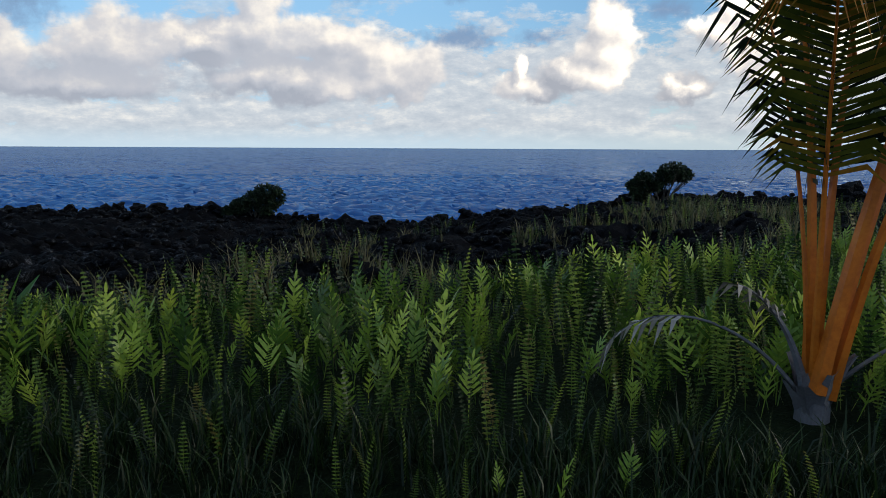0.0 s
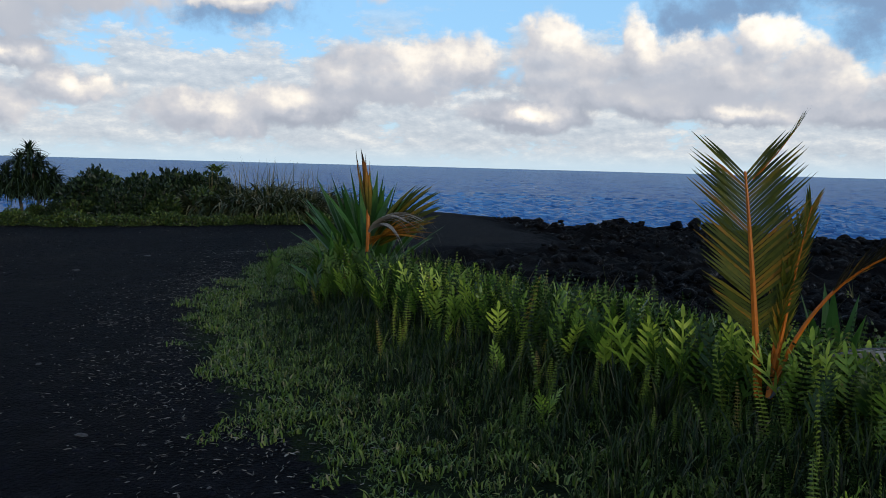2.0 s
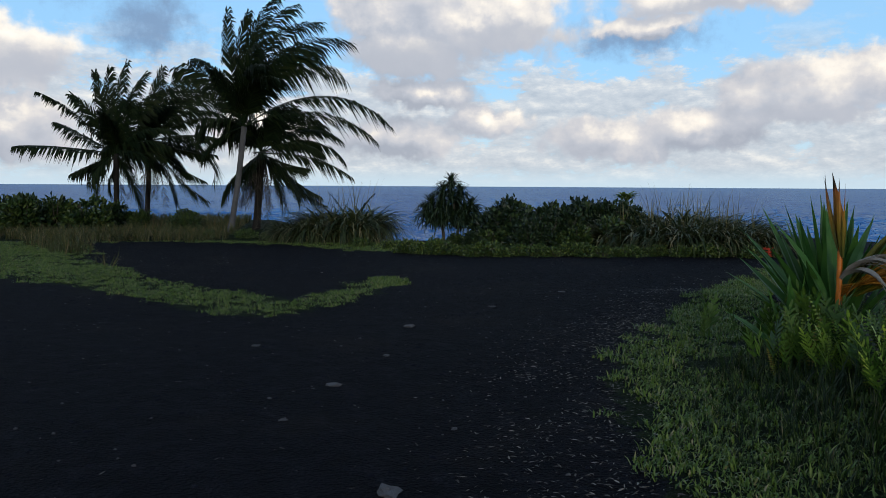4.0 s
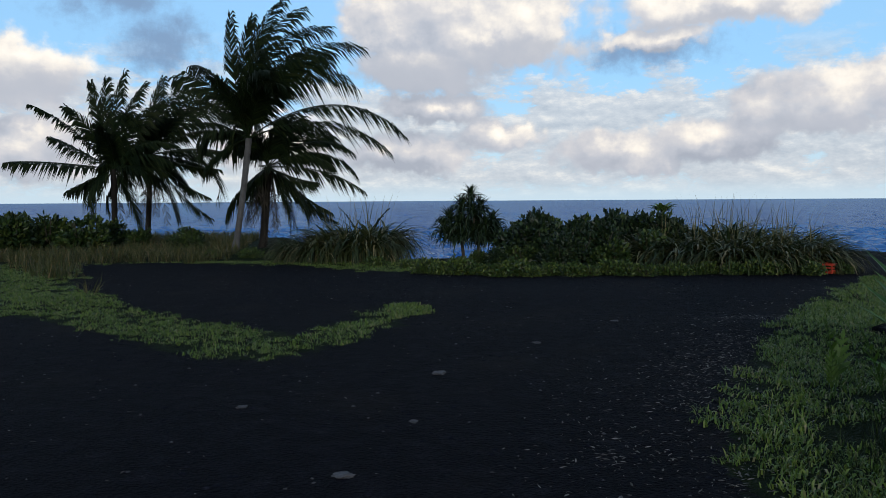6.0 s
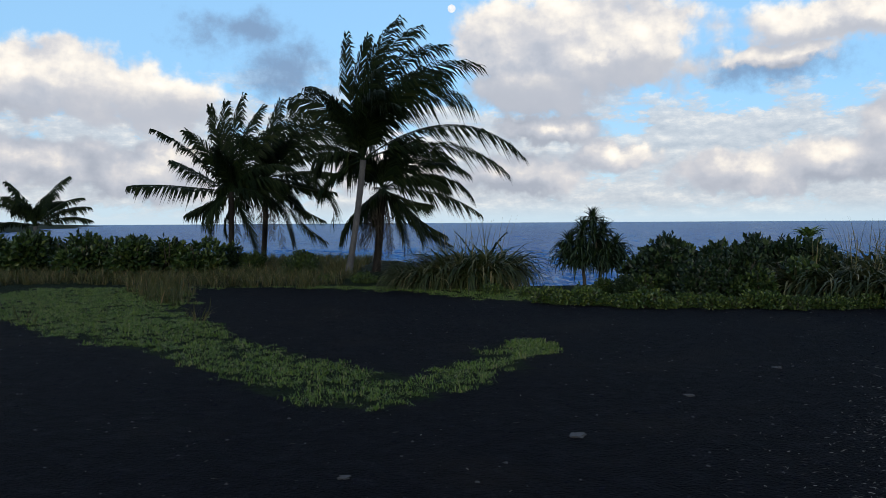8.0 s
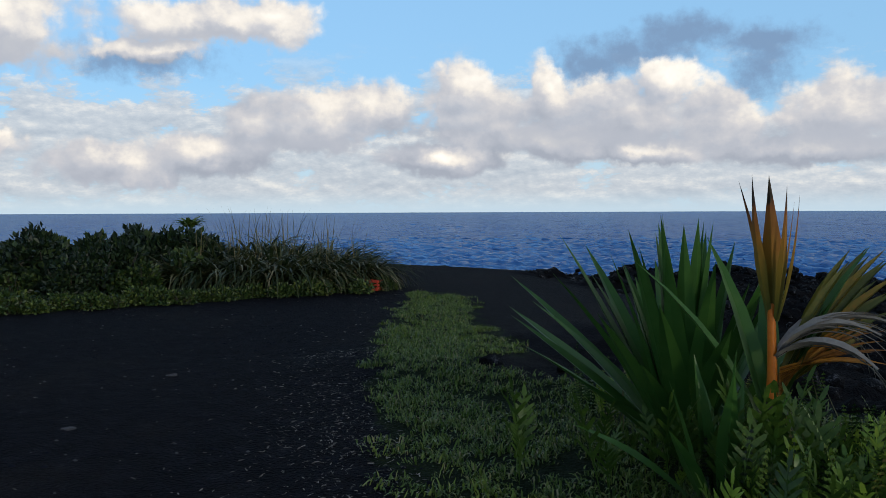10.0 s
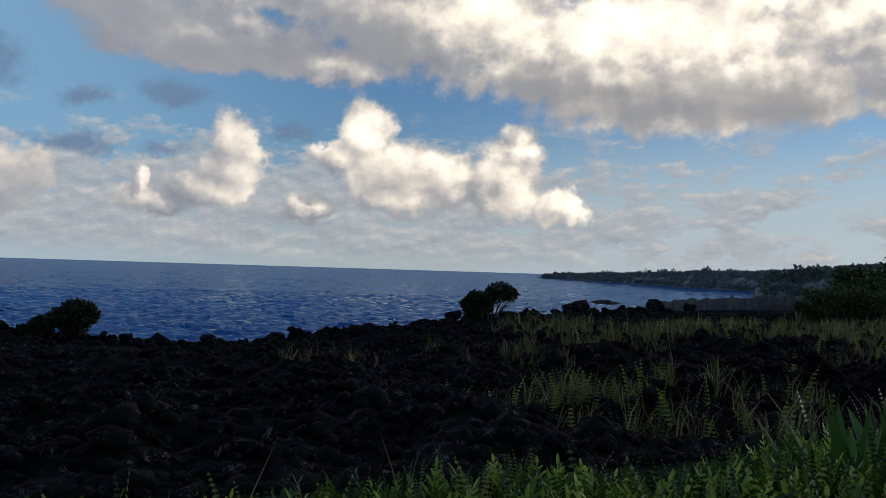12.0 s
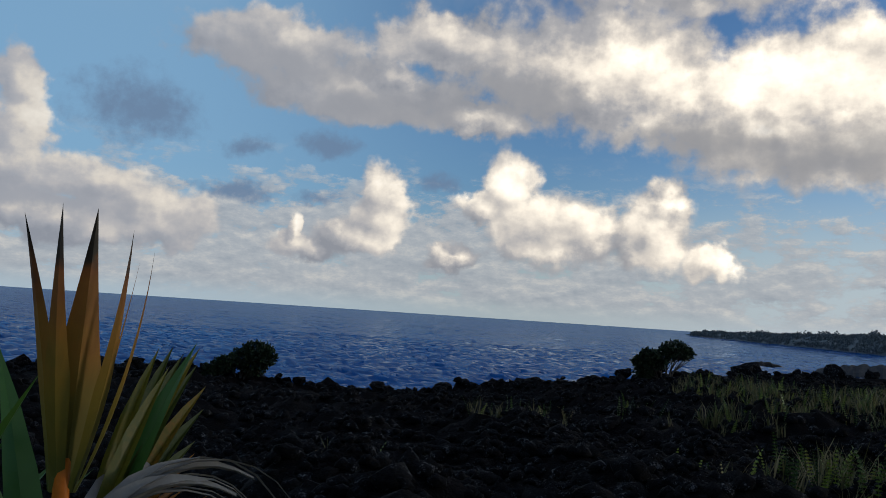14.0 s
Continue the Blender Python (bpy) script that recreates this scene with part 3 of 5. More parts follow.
def land(x, y, detail=True):
    """Height of the ground."""
    x, y = np.asarray(x, float), np.asarray(y, float)
    yc = np.interp(x, *COAST)
    zs = np.interp(x, *SHORE_Z)
    g, l = zones(x, y)
    t = np.clip((y - 6.5) / np.maximum(yc - 6.5, 4.0), 0, 1)
    lava_z = 0.22 + (zs - 0.22) * np.clip(t * 1.15, 0, 1) ** 0.75
    h = lava_z * l
    h = h + 0.22 * (1 - l) * sm(x, -12, -8) * sm(y - np.interp(x, *ROAD_EDGE), 0.5, 2.2)
    if detail:
        h = h + rough(x, y) * l * sm(y, 6, 9) + 0.015 * np.sin(x * 1.3 + 0.7 * y) * np.sin(y * 0.9 - 0.4 * x)
    # bank down to the sea between the palms and the hedge
    h = h - (0.25 * sm(-27 - x, 0, 2) + 0.085 * np.clip(-27 - x, 0, 20)) * sm(y, -0.3, 1.6)
    # land behind rises gently
    h = h + 0.012 * np.clip(-y - 15, 0, 400)
    d = (yc - y) * np.interp(x, [-60, -42, -36, -33], [0.5, 0.35, 0.35, 1.0])
    wob = 1.2 * np.sin(x * 0.9) + 0.8 * np.sin(x * 2.3 + 1)
    return np.where(d + wob * 0.5 < 0, h + np.clip((d + wob * 0.5) * 2.2, -9, 0), h)


def build_ground():
    gx = np.concatenate([-np.geomspace(4000, 46, 26), np.arange(-45, 30.01, 0.25), np.geomspace(31, 4000, 30)])
    gy = np.concatenate([-np.geomspace(4000, 14, 24), np.arange(-13, 2, 0.5), np.arange(2, 20, 0.25), np.arange(20, 54, 0.34), np.geomspace(55, 400, 16)])
    X, Y = np.meshgrid(gx, gy)
    Z = land(X, Y)
    n, m = X.shape
    V = np.stack([X, Y, Z], -1).reshape(-1, 3)
    a = (np.arange(n - 1)[:, None] * m + np.arange(m - 1)[None]).ravel()
    F = np.concatenate([np.stack([a, a + 1, a + m + 1], 1), np.stack([a, a + m + 1, a + m], 1)])
    me = big_mesh("ground", V, F, M_GROUND, smooth=True)
    g, l = zones(X, Y)
    at = me.color_attributes.new("zone", "FLOAT_COLOR", "POINT")
    at.data.foreach_set("color", np.stack([g.ravel(), l.ravel(), np.zeros(g.size), np.ones(g.size)], 1).astype(np.float32).ravel())
    ob = new("ground", me)
    tagged(ob, "black cinder road, grassy verge and rough black lava down to the sea", "ground", kind="structure")


build_ground()

SEA_Z = -4.1


def build_sea():
    """Sea from the shore to the horizon, with real waves: finer rows nearer the land."""
    rs = np.random.RandomState(3)
    az = np.radians(np.linspace(-78, 138, 620))
    r = [24.0]
    while r[-1] < 4600:
        r.append(r[-1] * (1.0085 if r[-1] < 170 else 1.017))
    A, D = np.meshgrid(az, np.array(r))
    A = A + rs.uniform(-0.4, 0.4, A.shape) * (az[1] - az[0])
    D = D * (1 + rs.uniform(-0.0030, 0.0030, D.shape))
    X, Y = -6 - D * np.sin(A), 1.0 + D * np.cos(A)
    Z = np.zeros(X.shape)
    for k in range(34):
        lam = 0.5 * 1.055 ** k
        th = rs.normal(0.25, 0.65)
        ph = 2 * pi * (X * sin(th) + Y * cos(th)) / lam + rs.uniform(0, 6.28) + 0.9 * np.sin(X / (lam * 3.1) + k) + 0.9 * np.sin(Y / (lam * 4.3) + 2 * k)
        Z += 0.036 * lam ** 0.72 * (1 - 1.3 * np.abs(np.sin(ph / 2)))
    n, m = X.shape
    V = np.stack([X, Y, SEA_Z + Z], -1).reshape(-1, 3)
    a = (np.arange(n - 1)[:, None] * m + np.arange(m - 1)[None]).ravel()
    F = np.concatenate([np.stack([a, a + m + 1, a + 1], 1), np.stack([a, a + m, a + m + 1], 1)])
    ob = new("water", big_mesh("water", V, F, M_SEA, smooth=True))
    tagged(ob, "deep blue choppy sea reaching the horizon", "sea", kind="structure")


build_sea()


# ---------------------------------------------------------------- plants: shapes
R = random.Random(11)


def gz(x, y):
    return float(land(np.array([x]), np.array([y]))[0])


def blade(b, start, az, pitch, length, width, bend, slot=0, fold=0.25, n=5, tip=0.0, twist=0.0, widest=0.35, taper=1.6):
    """A long leaf from start, first at pitch above the level, bending down by bend radians; folded along its middle."""
    p = Vector(start)
    d0 = Vector((cos(az), sin(az), 0))
    side0 = Vector((-sin(az), cos(az), 0))
    rows, a = [], pitch
    for i in range(n + 1):
        s = i / n
        w = width * 0.5 * (min(1.0, 0.45 + 0.55 * s / widest) if s < widest else max(tip, 1 - ((s - widest) / (1 - widest)) ** taper))
        d = d0 * cos(a) + Vector((0, 0, sin(a)))
        up = d0 * -sin(a) + Vector((0, 0, cos(a)))
        side = side0 * cos(twist * s) + up * sin(twist * s)
        rows.append([tuple(p - side * w + up * (w * fold)), tuple(p), tuple(p + side * w + up * (w * fold))])
        p = p + d * (length / n)
        a -= bend / n
    b.strip(rows, slot)


def frond(b, start, az, pitch, length, bend, pairs=40, leaf=0.6, width=0.035, bare=0.18, r0=0.03, droop=0.7, slots=(0, 1), forward=0.6, wind=(0, 0), ragged=0.1, cut=1.0, vee=0.25, limp=0.5, sweep=0.5, point=0.0, roll=0.0):
    """A feather-leaved palm frond: midrib and two rows of leaflets."""
    n = 16
    pts, dirs, a = [Vector(start)], [], pitch
    d0 = Vector((cos(az), sin(az), 0))
    for i in range(n):
        d = (d0 * cos(a) + Vector((0, 0, sin(a)))).normalized()
        dirs.append(d)
        pts.append(pts[-1] + d * (length / n) + Vector((wind[0], wind[1], 0)) * (i / n) ** 2 * length / n)
        a -= bend * (0.35 + 1.3 * i / n) / n
    dirs.append(dirs[-1])
    last = min(n, int(cut * n) + 1)
    b.tube(pts[:last + 1], [r0 * (1 - 0.88 * (i / n) ** 0.8) for i in range(last + 1)], 5, slots[1])
    for k in range(pairs):
        s = bare + (1 - bare) * (k + 0.5) / pairs
        if s > cut:
            break
        i = min(int(s * n), n - 1)
        u = s * n - i
        p = pts[i].lerp(pts[i + 1], u)
        d = (pts[i + 1] - pts[i]).normalized()
        up = (Vector((0, 0, 1)) - d * d.z)
        up = up.normalized() if up.length > 0.15 else (-d0).normalized()
        right = d.cross(up).normalized()
        right, up = right * cos(roll) + up * sin(roll), up * cos(roll) - right * sin(roll)
        q = (s - bare) / (1 - bare)
        ln = leaf * (0.45 + 0.75 * sin(pi * min(1, 0.16 + 0.72 * q))) * R.uniform(0.72, 1.1) * (1 - point * q ** 3)
        if k % 4 == 0:
            tuft_lean, tuft_sag = R.uniform(-0.35, 0.35) * (0.3 + ragged), R.uniform(0.7, 1.35)
        for sd in (-1, 1):
            if R.random() < ragged * 0.4:
                continue
            out = (right * sd + d * (forward + sweep * q + tuft_lean) + up * (vee + R.uniform(-0.12, 0.12))).normalized()
            g = Vector((wind[0] * 0.8, wind[1] * 0.8, -droop * tuft_sag * R.uniform(0.8, 1.2)))
            m1 = p + out * ln * 0.5 + g * ln * 0.12
            m2 = p + out * ln * (0.95 - 0.25 * limp) + g * ln * (0.35 + 0.35 * limp)
            wv = d * (width * 0.5)
            b.add([tuple(p - wv * 0.7), tuple(p + wv * 0.7), tuple(m1 + wv), tuple(m1 - wv), tuple(m2)], [(0, 1, 2, 3), (3, 2, 4)], slots[0])


def mesh_of(name, mats, fill, smooth=False):
    b = Buf()
    fill(b)
    return b.mesh(name, mats, smooth)


# ---------------------------------------------------------------- coconut palms
def coconut_palm(at, lean, height, fronds, label, skirt=0, leaf=0.75, seed=1, girth=0.088, fill=6):
    """Grown palm: trunk with ring scars, a crown of fronds (direction, pitch, length, bend) and a skirt of dead ones."""
    global R
    R = random.Random(seed)
    ob = thing("coconut_palm", label, "palm tree", at, group="coconut palms on the shore")
    n = 26
    pts = [(lean[0] * (i / n) ** 1.3, lean[1] * (1.25 * i / n - 0.25 * (i / n) ** 2), -0.15 + (height + 0.15) * i / n) for i in range(n + 1)]
    rad = [girth + 0.10 * exp(-i * 0.55) + 0.010 * (i % 2) for i in range(n + 1)]
    part("trunk", mesh_of("trunk", [M_TRUNK if skirt == 0 else M_SHADED_TRUNK], lambda b: b.tube(pts, rad, 9), True), ob, "ringed grey palm trunk")
    top = pts[-1]
    most = max(f[2] for f in fronds)
    # fronds towards and away from the road fill the heart of the crown
    inner = [(R.choice((0, 180)) + R.uniform(-55, 55), R.uniform(50, 88), most * R.uniform(0.5, 0.8), R.uniform(50, 120)) for _ in range(fill)]
    if skirt:
        inner += [(R.uniform(0, 360), R.uniform(-50, 35), height * R.uniform(0.55, 0.85), R.uniform(20, 80)) for _ in range(fill + 4)]
    for k, (az, pitch, ln, bend) in enumerate(fronds + inner):
        az = az + (R.uniform(-24, 24) if k < len(fronds) else 0)
        low = pitch < 5
        opt = dict(pairs=104, leaf=leaf * R.uniform(1.1, 1.4) * (0.8 if low else 1.0), width=0.050, bare=0.12, r0=0.026, droop=0.9, forward=1.05, sweep=1.5, point=0.40, roll=R.choice((-1, 1)) * radians(R.uniform(40, 85)) if pitch > 58 else R.uniform(-0.3, 0.3), wind=(0.05, 0.22), limp=R.uniform(0.5, 0.9), ragged=0.35, vee=0.12)
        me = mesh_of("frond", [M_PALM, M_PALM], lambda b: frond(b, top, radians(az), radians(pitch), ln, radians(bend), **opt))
        part("frond", me, ob)
    for k in range(skirt):
        a = R.uniform(0, 6.28)
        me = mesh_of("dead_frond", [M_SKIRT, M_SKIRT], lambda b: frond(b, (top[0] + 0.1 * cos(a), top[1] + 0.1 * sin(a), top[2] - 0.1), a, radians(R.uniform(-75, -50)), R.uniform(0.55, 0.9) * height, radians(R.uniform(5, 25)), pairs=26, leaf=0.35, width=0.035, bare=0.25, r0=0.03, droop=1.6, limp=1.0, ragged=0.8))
        part("dead_frond", me, ob, "withered grey hanging frond")
    return ob


def palm_at(x, y, crown_y, crown_z, fronds, label, **kw):
    z = gz(x, y) - 0.03
    return coconut_palm((x, y, z), (0.1, crown_y - y), crown_z - z, fronds, label, **kw)


# directions are world degrees: 90 is +y, along the shore with the wind, 270 is against it
palm_at(-31.5, -1.70, -1.18, 3.45,
        [(270, 76, 3.8, -8), (90, 94, 4.25, 44), (90, 90, 4.55, 96), (90, 74, 4.7, 104), (90, 74, 4.4, 136), (90, 36, 4.85, 100), (90, 22, 4.2, 80), (270, 68, 3.1, 92), (270, 66, 2.0, 20), (270, 24, 1.6, 92), (270, -18, 1.8, 44), (270, 82, 3.65, -20), (90, 96, 4.3, 76), (90, 84, 3.9, 110)],
        "tall wind-bent coconut palm with grey trunk above shore bushes", seed=3, leaf=0.80, fill=5)
palm_at(-33.4, -0.95, -0.71, 2.65,
        [(90, 30, 3.0, 96), (90, 2, 3.0, 48), (90, -26, 1.5, -20), (90, -44, 2.3, -16), (90, -48, 2.7, -20), (90, 60, 2.5, 100), (90, 82, 2.0, 76), (90, 46, 2.8, 96), (270, 70, 1.6, 80)],
        "shorter coconut palm with a skirt of dead fronds", skirt=14, seed=5, girth=0.12, fill=4)
palm_at(-34.0, -5.72, -5.67, 2.60,
        [(270, 8, 3.25, 12), (270, 50, 3.25, 36), (270, 28, 2.7, 12), (270, 78, 2.85, 12), (270, 82, 2.95, -4), (90, 90, 3.1, 12), (90, 80, 2.9, 20), (90, 72, 2.6, 44), (270, -26, 1.8, -12), (90, 50, 2.2, 80), (270, 66, 2.5, 40), (90, 20, 1.6, 70)],
        "low coconut palm with spreading fronds above shore bushes", skirt=3, seed=8, leaf=0.66, fill=4)
palm_at(-35.6, -5.0, -4.8, 3.15,
        [(90, 86, 2.6, 8), (90, 88, 3.2, 104), (90, 64, 3.2, 108), (90, 40, 3.0, 76), (90, 12, 2.4, 28), (90, -16, 2.2, -12), (90, 12, 3.2, 144), (90, -46, 2.3, -20), (90, -56, 2.8, -20), (270, 84, 1.8, 88), (90, -60, 2.5, 36), (90, 76, 3.0, 100), (90, 52, 3.0, 96)],
        "dense dark coconut palm leaning with the wind", skirt=6, leaf=0.74, seed=12, fill=5)
palm_at(-48.0, -18.4, -18.35, 1.5,
        [(90, 50, 2.6, 50), (90, 25, 2.4, 50), (270, 45, 2.6, 55), (270, 70, 2.6, 40), (90, 72, 2.8, 35), (270, 15, 2.4, 50), (90, 40, 2.5, 50), (270, 60, 2.3, 60)],
        "small far coconut palm behind the hedge", seed=15, leaf=0.6, fill=5)


def small_palm(at, parts_list, label, sheath=True, seed=1):
    """Young palm: a base of sheaths and fronds given one by one: kind, azimuth, pitch, length, bend, options."""
    global R
    R = random.Random(seed)
    ob = thing("young_coconut_palm", label, "palm tree", at, group="young palms in the ferns")
    if sheath:
        def fill(b):
            for k in range(7):
                a = k * 0.95 + 0.3
                blade(b, (0.04 * cos(a), 0.04 * sin(a), -0.05), a, radians(R.uniform(68, 86)), R.uniform(0.28, 0.5), 0.17, radians(R.uniform(-5, 50)), fold=0.5, tip=0.25)
            b.tube([(0, 0, -0.1), (0.01, 0, 0.1), (0, 0.01, 0.24)], [0.09, 0.085, 0.06], 9)
        part("sheath", mesh_of("sheath", [M_SHEATH], fill), ob, "grey papery leaf sheaths round the base")
    kinds = {"green": (M_PALM_YOUNG, M_ORANGE), "dark": (M_PALM, M_ORANGE), "dry": (M_PALM_DRY, M_SHEATH), "brown": (M_BROWN, M_ORANGE), "char": (M_CHAR, M_ORANGE), "plain": (M_PALM, M_PALM)}
    for kind, az, pitch, ln, bend, opt in parts_list:
        mats = kinds[kind]
        o = dict(pairs=34, leaf=0.5, width=0.028, bare=0.35, r0=0.04, droop=0.5)
        o.update(opt)
        start = o.pop("start", (0.03 * cos(radians(az)), 0.03 * sin(radians(az)), 0.1))
        me = mesh_of("frond", list(mats), lambda b: frond(b, start, radians(az), radians(pitch), ln, radians(bend), **o))
        part("frond" if kind != "dry" else "dead_frond", me, ob, "withered grey drooping frond" if kind == "dry" else ("frond with orange midrib" if kind == "green" else ""))
    return ob


# golden palm right by the road
small_palm((1.74, 4.28, gz(1.74, 4.28)),
           [("dark", 165, 89.5, 3.2, 20, dict(leaf=0.62, pairs=54, width=0.028, bare=0.33, r0=0.036, droop=0.9, forward=0.35, vee=0.1, limp=0.6, start=(0.0, 0.06, 0.15))),
            ("dark", 50, 86, 3.3, 34, dict(leaf=0.68, pairs=54, width=0.028, bare=0.36, r0=0.032, droop=1.0, vee=0.1)),
            ("green", 352, 80, 3.2, 26, dict(leaf=0.68, pairs=52, width=0.028, bare=0.40, r0=0.048, droop=1.0, start=(0.0, -0.07, 0.16))),
            ("green", 250, 86, 2.5, 30, dict(leaf=0.56, pairs=46, width=0.028, bare=0.46, r0=0.024, droop=1.0, forward=0.5)),
            ("dark", 15, 77, 3.2, 28, dict(leaf=0.66, pairs=50, width=0.028, bare=0.40, r0=0.038, droop=1.0, start=(0.05, 0.0, 0.12))),
            ("green", 335, 79, 2.9, 32, dict(leaf=0.66, pairs=48, width=0.028, bare=0.42, r0=0.036, droop=1.0, start=(0.08, -0.03, 0.12))),
            ("dark", 120, 87, 2.9, 40, dict(leaf=0.62, pairs=50, width=0.026, bare=0.40, r0=0.018, droop=1.0, forward=0.4)),
            ("brown", 235, 55, 0.95, 95, dict(leaf=0.40, pairs=16, width=0.045, bare=0.25, r0=0.015, droop=1.5, ragged=0.5, start=(0.1, -0.05, 1.75))),
            ("brown", 300, 50, 0.9, 110, dict(leaf=0.50, pairs=14, width=0.045, bare=0.25, r0=0.015, droop=1.8, ragged=0.5, start=(0.15, -0.1, 1.8))),
            ("dry", 165, 52, 1.25, 125, dict(leaf=0.2, pairs=12, width=0.03, bare=0.6, r0=0.015, droop=1.4, ragged=0.5)),
            ("dry", 10, 40, 1.3, 90, dict(leaf=0.3, pairs=12, width=0.03, bare=0.4, r0=0.016, droop=1.4, ragged=0.5)),
            ("dry", 200, 75, 0.8, 60, dict(leaf=0.2, pairs=6, width=0.03, bare=0.6, r0=0.03, droop=1.2))],
           "young golden coconut palm with orange leaf stalks among ferns", seed=21)
# broken-topped young palm
small_palm((-3.98, 4.22, gz(-3.98, 4.22) + 0.05),
           [("green", 205, 84.5, 1.60, 4, dict(leaf=0.42, pairs=52, width=0.026, bare=0.22, r0=0.026, roll=1.35, droop=0.10, forward=0.75, vee=0.05, limp=0.1, cut=0.80, ragged=0.03)),
            ("green", 60, 82, 1.12, 4, dict(leaf=0.22, pairs=44, width=0.036, bare=0.24, r0=0.022, roll=1.2, droop=0.1, forward=1.6, vee=0.1, limp=0.1)),
            ("green", 35, 52, 0.40, -8, dict(leaf=0.20, pairs=22, width=0.02, bare=0.0, r0=0.006, droop=0.1, forward=1.5, limp=0.1, start=(-0.13, -0.04, 1.34))),
            ("brown", 35, 50, 0.20, 0, dict(leaf=0.12, pairs=9, width=0.022, bare=0.0, r0=0.008, droop=0.2, forward=1.8, limp=0.1, start=(-0.13, -0.04, 1.35))),
            ("green", 75, 86, 1.0, 6, dict(leaf=0.30, pairs=26, width=0.030, bare=0.32, r0=0.014, droop=0.1, forward=1.9, limp=0.1)),
            ("char", 28, 75, 1.55, 98, dict(leaf=0.30, pairs=50, width=0.022, bare=0.45, roll=0.4, r0=0.018, droop=0.2, forward=1.5, limp=0.3)),
            ("dry", 16, 52, 1.15, 120, dict(leaf=0.36, pairs=22, width=0.02, bare=0.40, r0=0.011, droop=0.8, forward=1.4))],
           "young coconut palm with a torn upright frond and orange midribs", sheath=False, seed=23).scale = (0.92, 0.92, 0.92)


def spear_palm(at):
    """Seedling palm: an upright browned spear, a pleated side leaf and withered ones."""
    global R
    R = random.Random(31)
    ob = thing("palm_seedling", "coconut seedling with browned orange spear leaf beside a lily", "palm", at, group="young palms in the ferns")
    part("stem", mesh_of("stem", [M_ORANGE], lambda b: b.tube([(0.01, 0, 0.42), (0.01, 0, 0.6), (0.0, 0.0, 0.95)], [0.030, 0.026, 0.020], 7), True), ob, "orange stem")
    part("sheath", mesh_of("sheath", [M_BARK], lambda b: b.tube([(0, 0, -0.1), (0.005, 0, 0.2), (0.01, 0.0, 0.46)], [0.05, 0.042, 0.031], 7), True), ob, "dark fibrous sheath round the stem")
    # tip offsets, height and width of the browned spear leaves
    for dx, dy, top, w, bend in ((-0.13, -0.11, 1.57, 0.078, 8), (-0.03, -0.14, 1.60, 0.066, -18), (0.05, -0.14, 1.59, 0.125, 8), (0.13, -0.12, 1.55, 0.050, -22), (0.18, -0.10, 1.51, 0.022, -26), (0.15, -0.08, 1.47, 0.016, -8)):
        run, rise = hypot(dx * 0.8, dy), top - 0.86
        def fill(b):
            blade(b, (dx * 0.2, 0, 0.86), atan2(dy, dx * 0.8), atan2(rise, run) + radians(bend) * 0.5, hypot(run, rise), w, radians(bend), fold=0.35, n=12, twist=0.25, widest=0.40, taper=0.85)
        part("spear_leaf", mesh_of("spear_leaf", [M_SPEAR], fill), ob, "browned spear leaf with charred dark tip")

    def pleats(b):
        for k in range(17):
            ln = 0.98 - 0.0045 * (k - 6) ** 2
            blade(b, (0.03, 0.01 * k, 0.52 + 0.006 * (k % 3)), radians(70 + 6 * (k % 2) + R.uniform(-3, 3)), radians(60 - 2.3 * k), ln * R.uniform(0.96, 1.03), 0.052, radians(14), fold=0.9, n=6, twist=0.9, widest=0.55)
    part("side_leaf", mesh_of("side_leaf", [M_PALM_YOUNG], pleats), ob, "yellowing pleated leaf")
    part("side_leaf", mesh_of("side_leaf", [M_BROWN], lambda b: [blade(b, (0.05, 0.0, 0.48 + 0.012 * k), radians(62 + R.uniform(-6, 6)), radians(56 - 4 * k), R.uniform(0.45, 0.72), 0.030, radians(R.uniform(10, 40)), fold=0.9, n=5, twist=0.8) for k in range(13)]), ob, "browned frayed leaf")
    for az, pitch, ln, bend, n in ((40, 50, 0.95, 120, 5), (28, 55, 0.75, 130, 3), (70, 46, 0.9, 115, 3), (10, 35, 0.7, 120, 3)):
        def dead(b):
            blade(b, (0.03, 0, 0.68), radians(az), radians(pitch), ln * 0.72, 0.075, radians(bend * 0.7), fold=0.8, n=8, twist=0.5, tip=0.2)
            for q in range(n):
                blade(b, (0.03, 0, 0.67 + 0.006 * q), radians(az + R.uniform(-4, 4)), radians(pitch + R.uniform(-3, 3)), ln * R.uniform(0.8, 1.15), 0.016, radians(bend * R.uniform(0.9, 1.25)), fold=0.6, n=9, twist=R.uniform(-0.6, 0.6))
        part("dead_leaf", mesh_of("dead_leaf", [M_PALM_DRY], dead), ob, "withered grey leaf hanging in strips")
    for az, pitch in ((160, 74), (200, 62), (120, 66), (60, 70)):
        part("leaf", mesh_of("leaf", [M_BLADE], lambda b: blade(b, (0, 0, 0.25), radians(az), radians(pitch), 1.15, 0.12, radians(25), fold=0.4)), ob)
    return ob


spear_palm((-9.43, 5.07, gz(-9.43, 5.07) - 0.02))


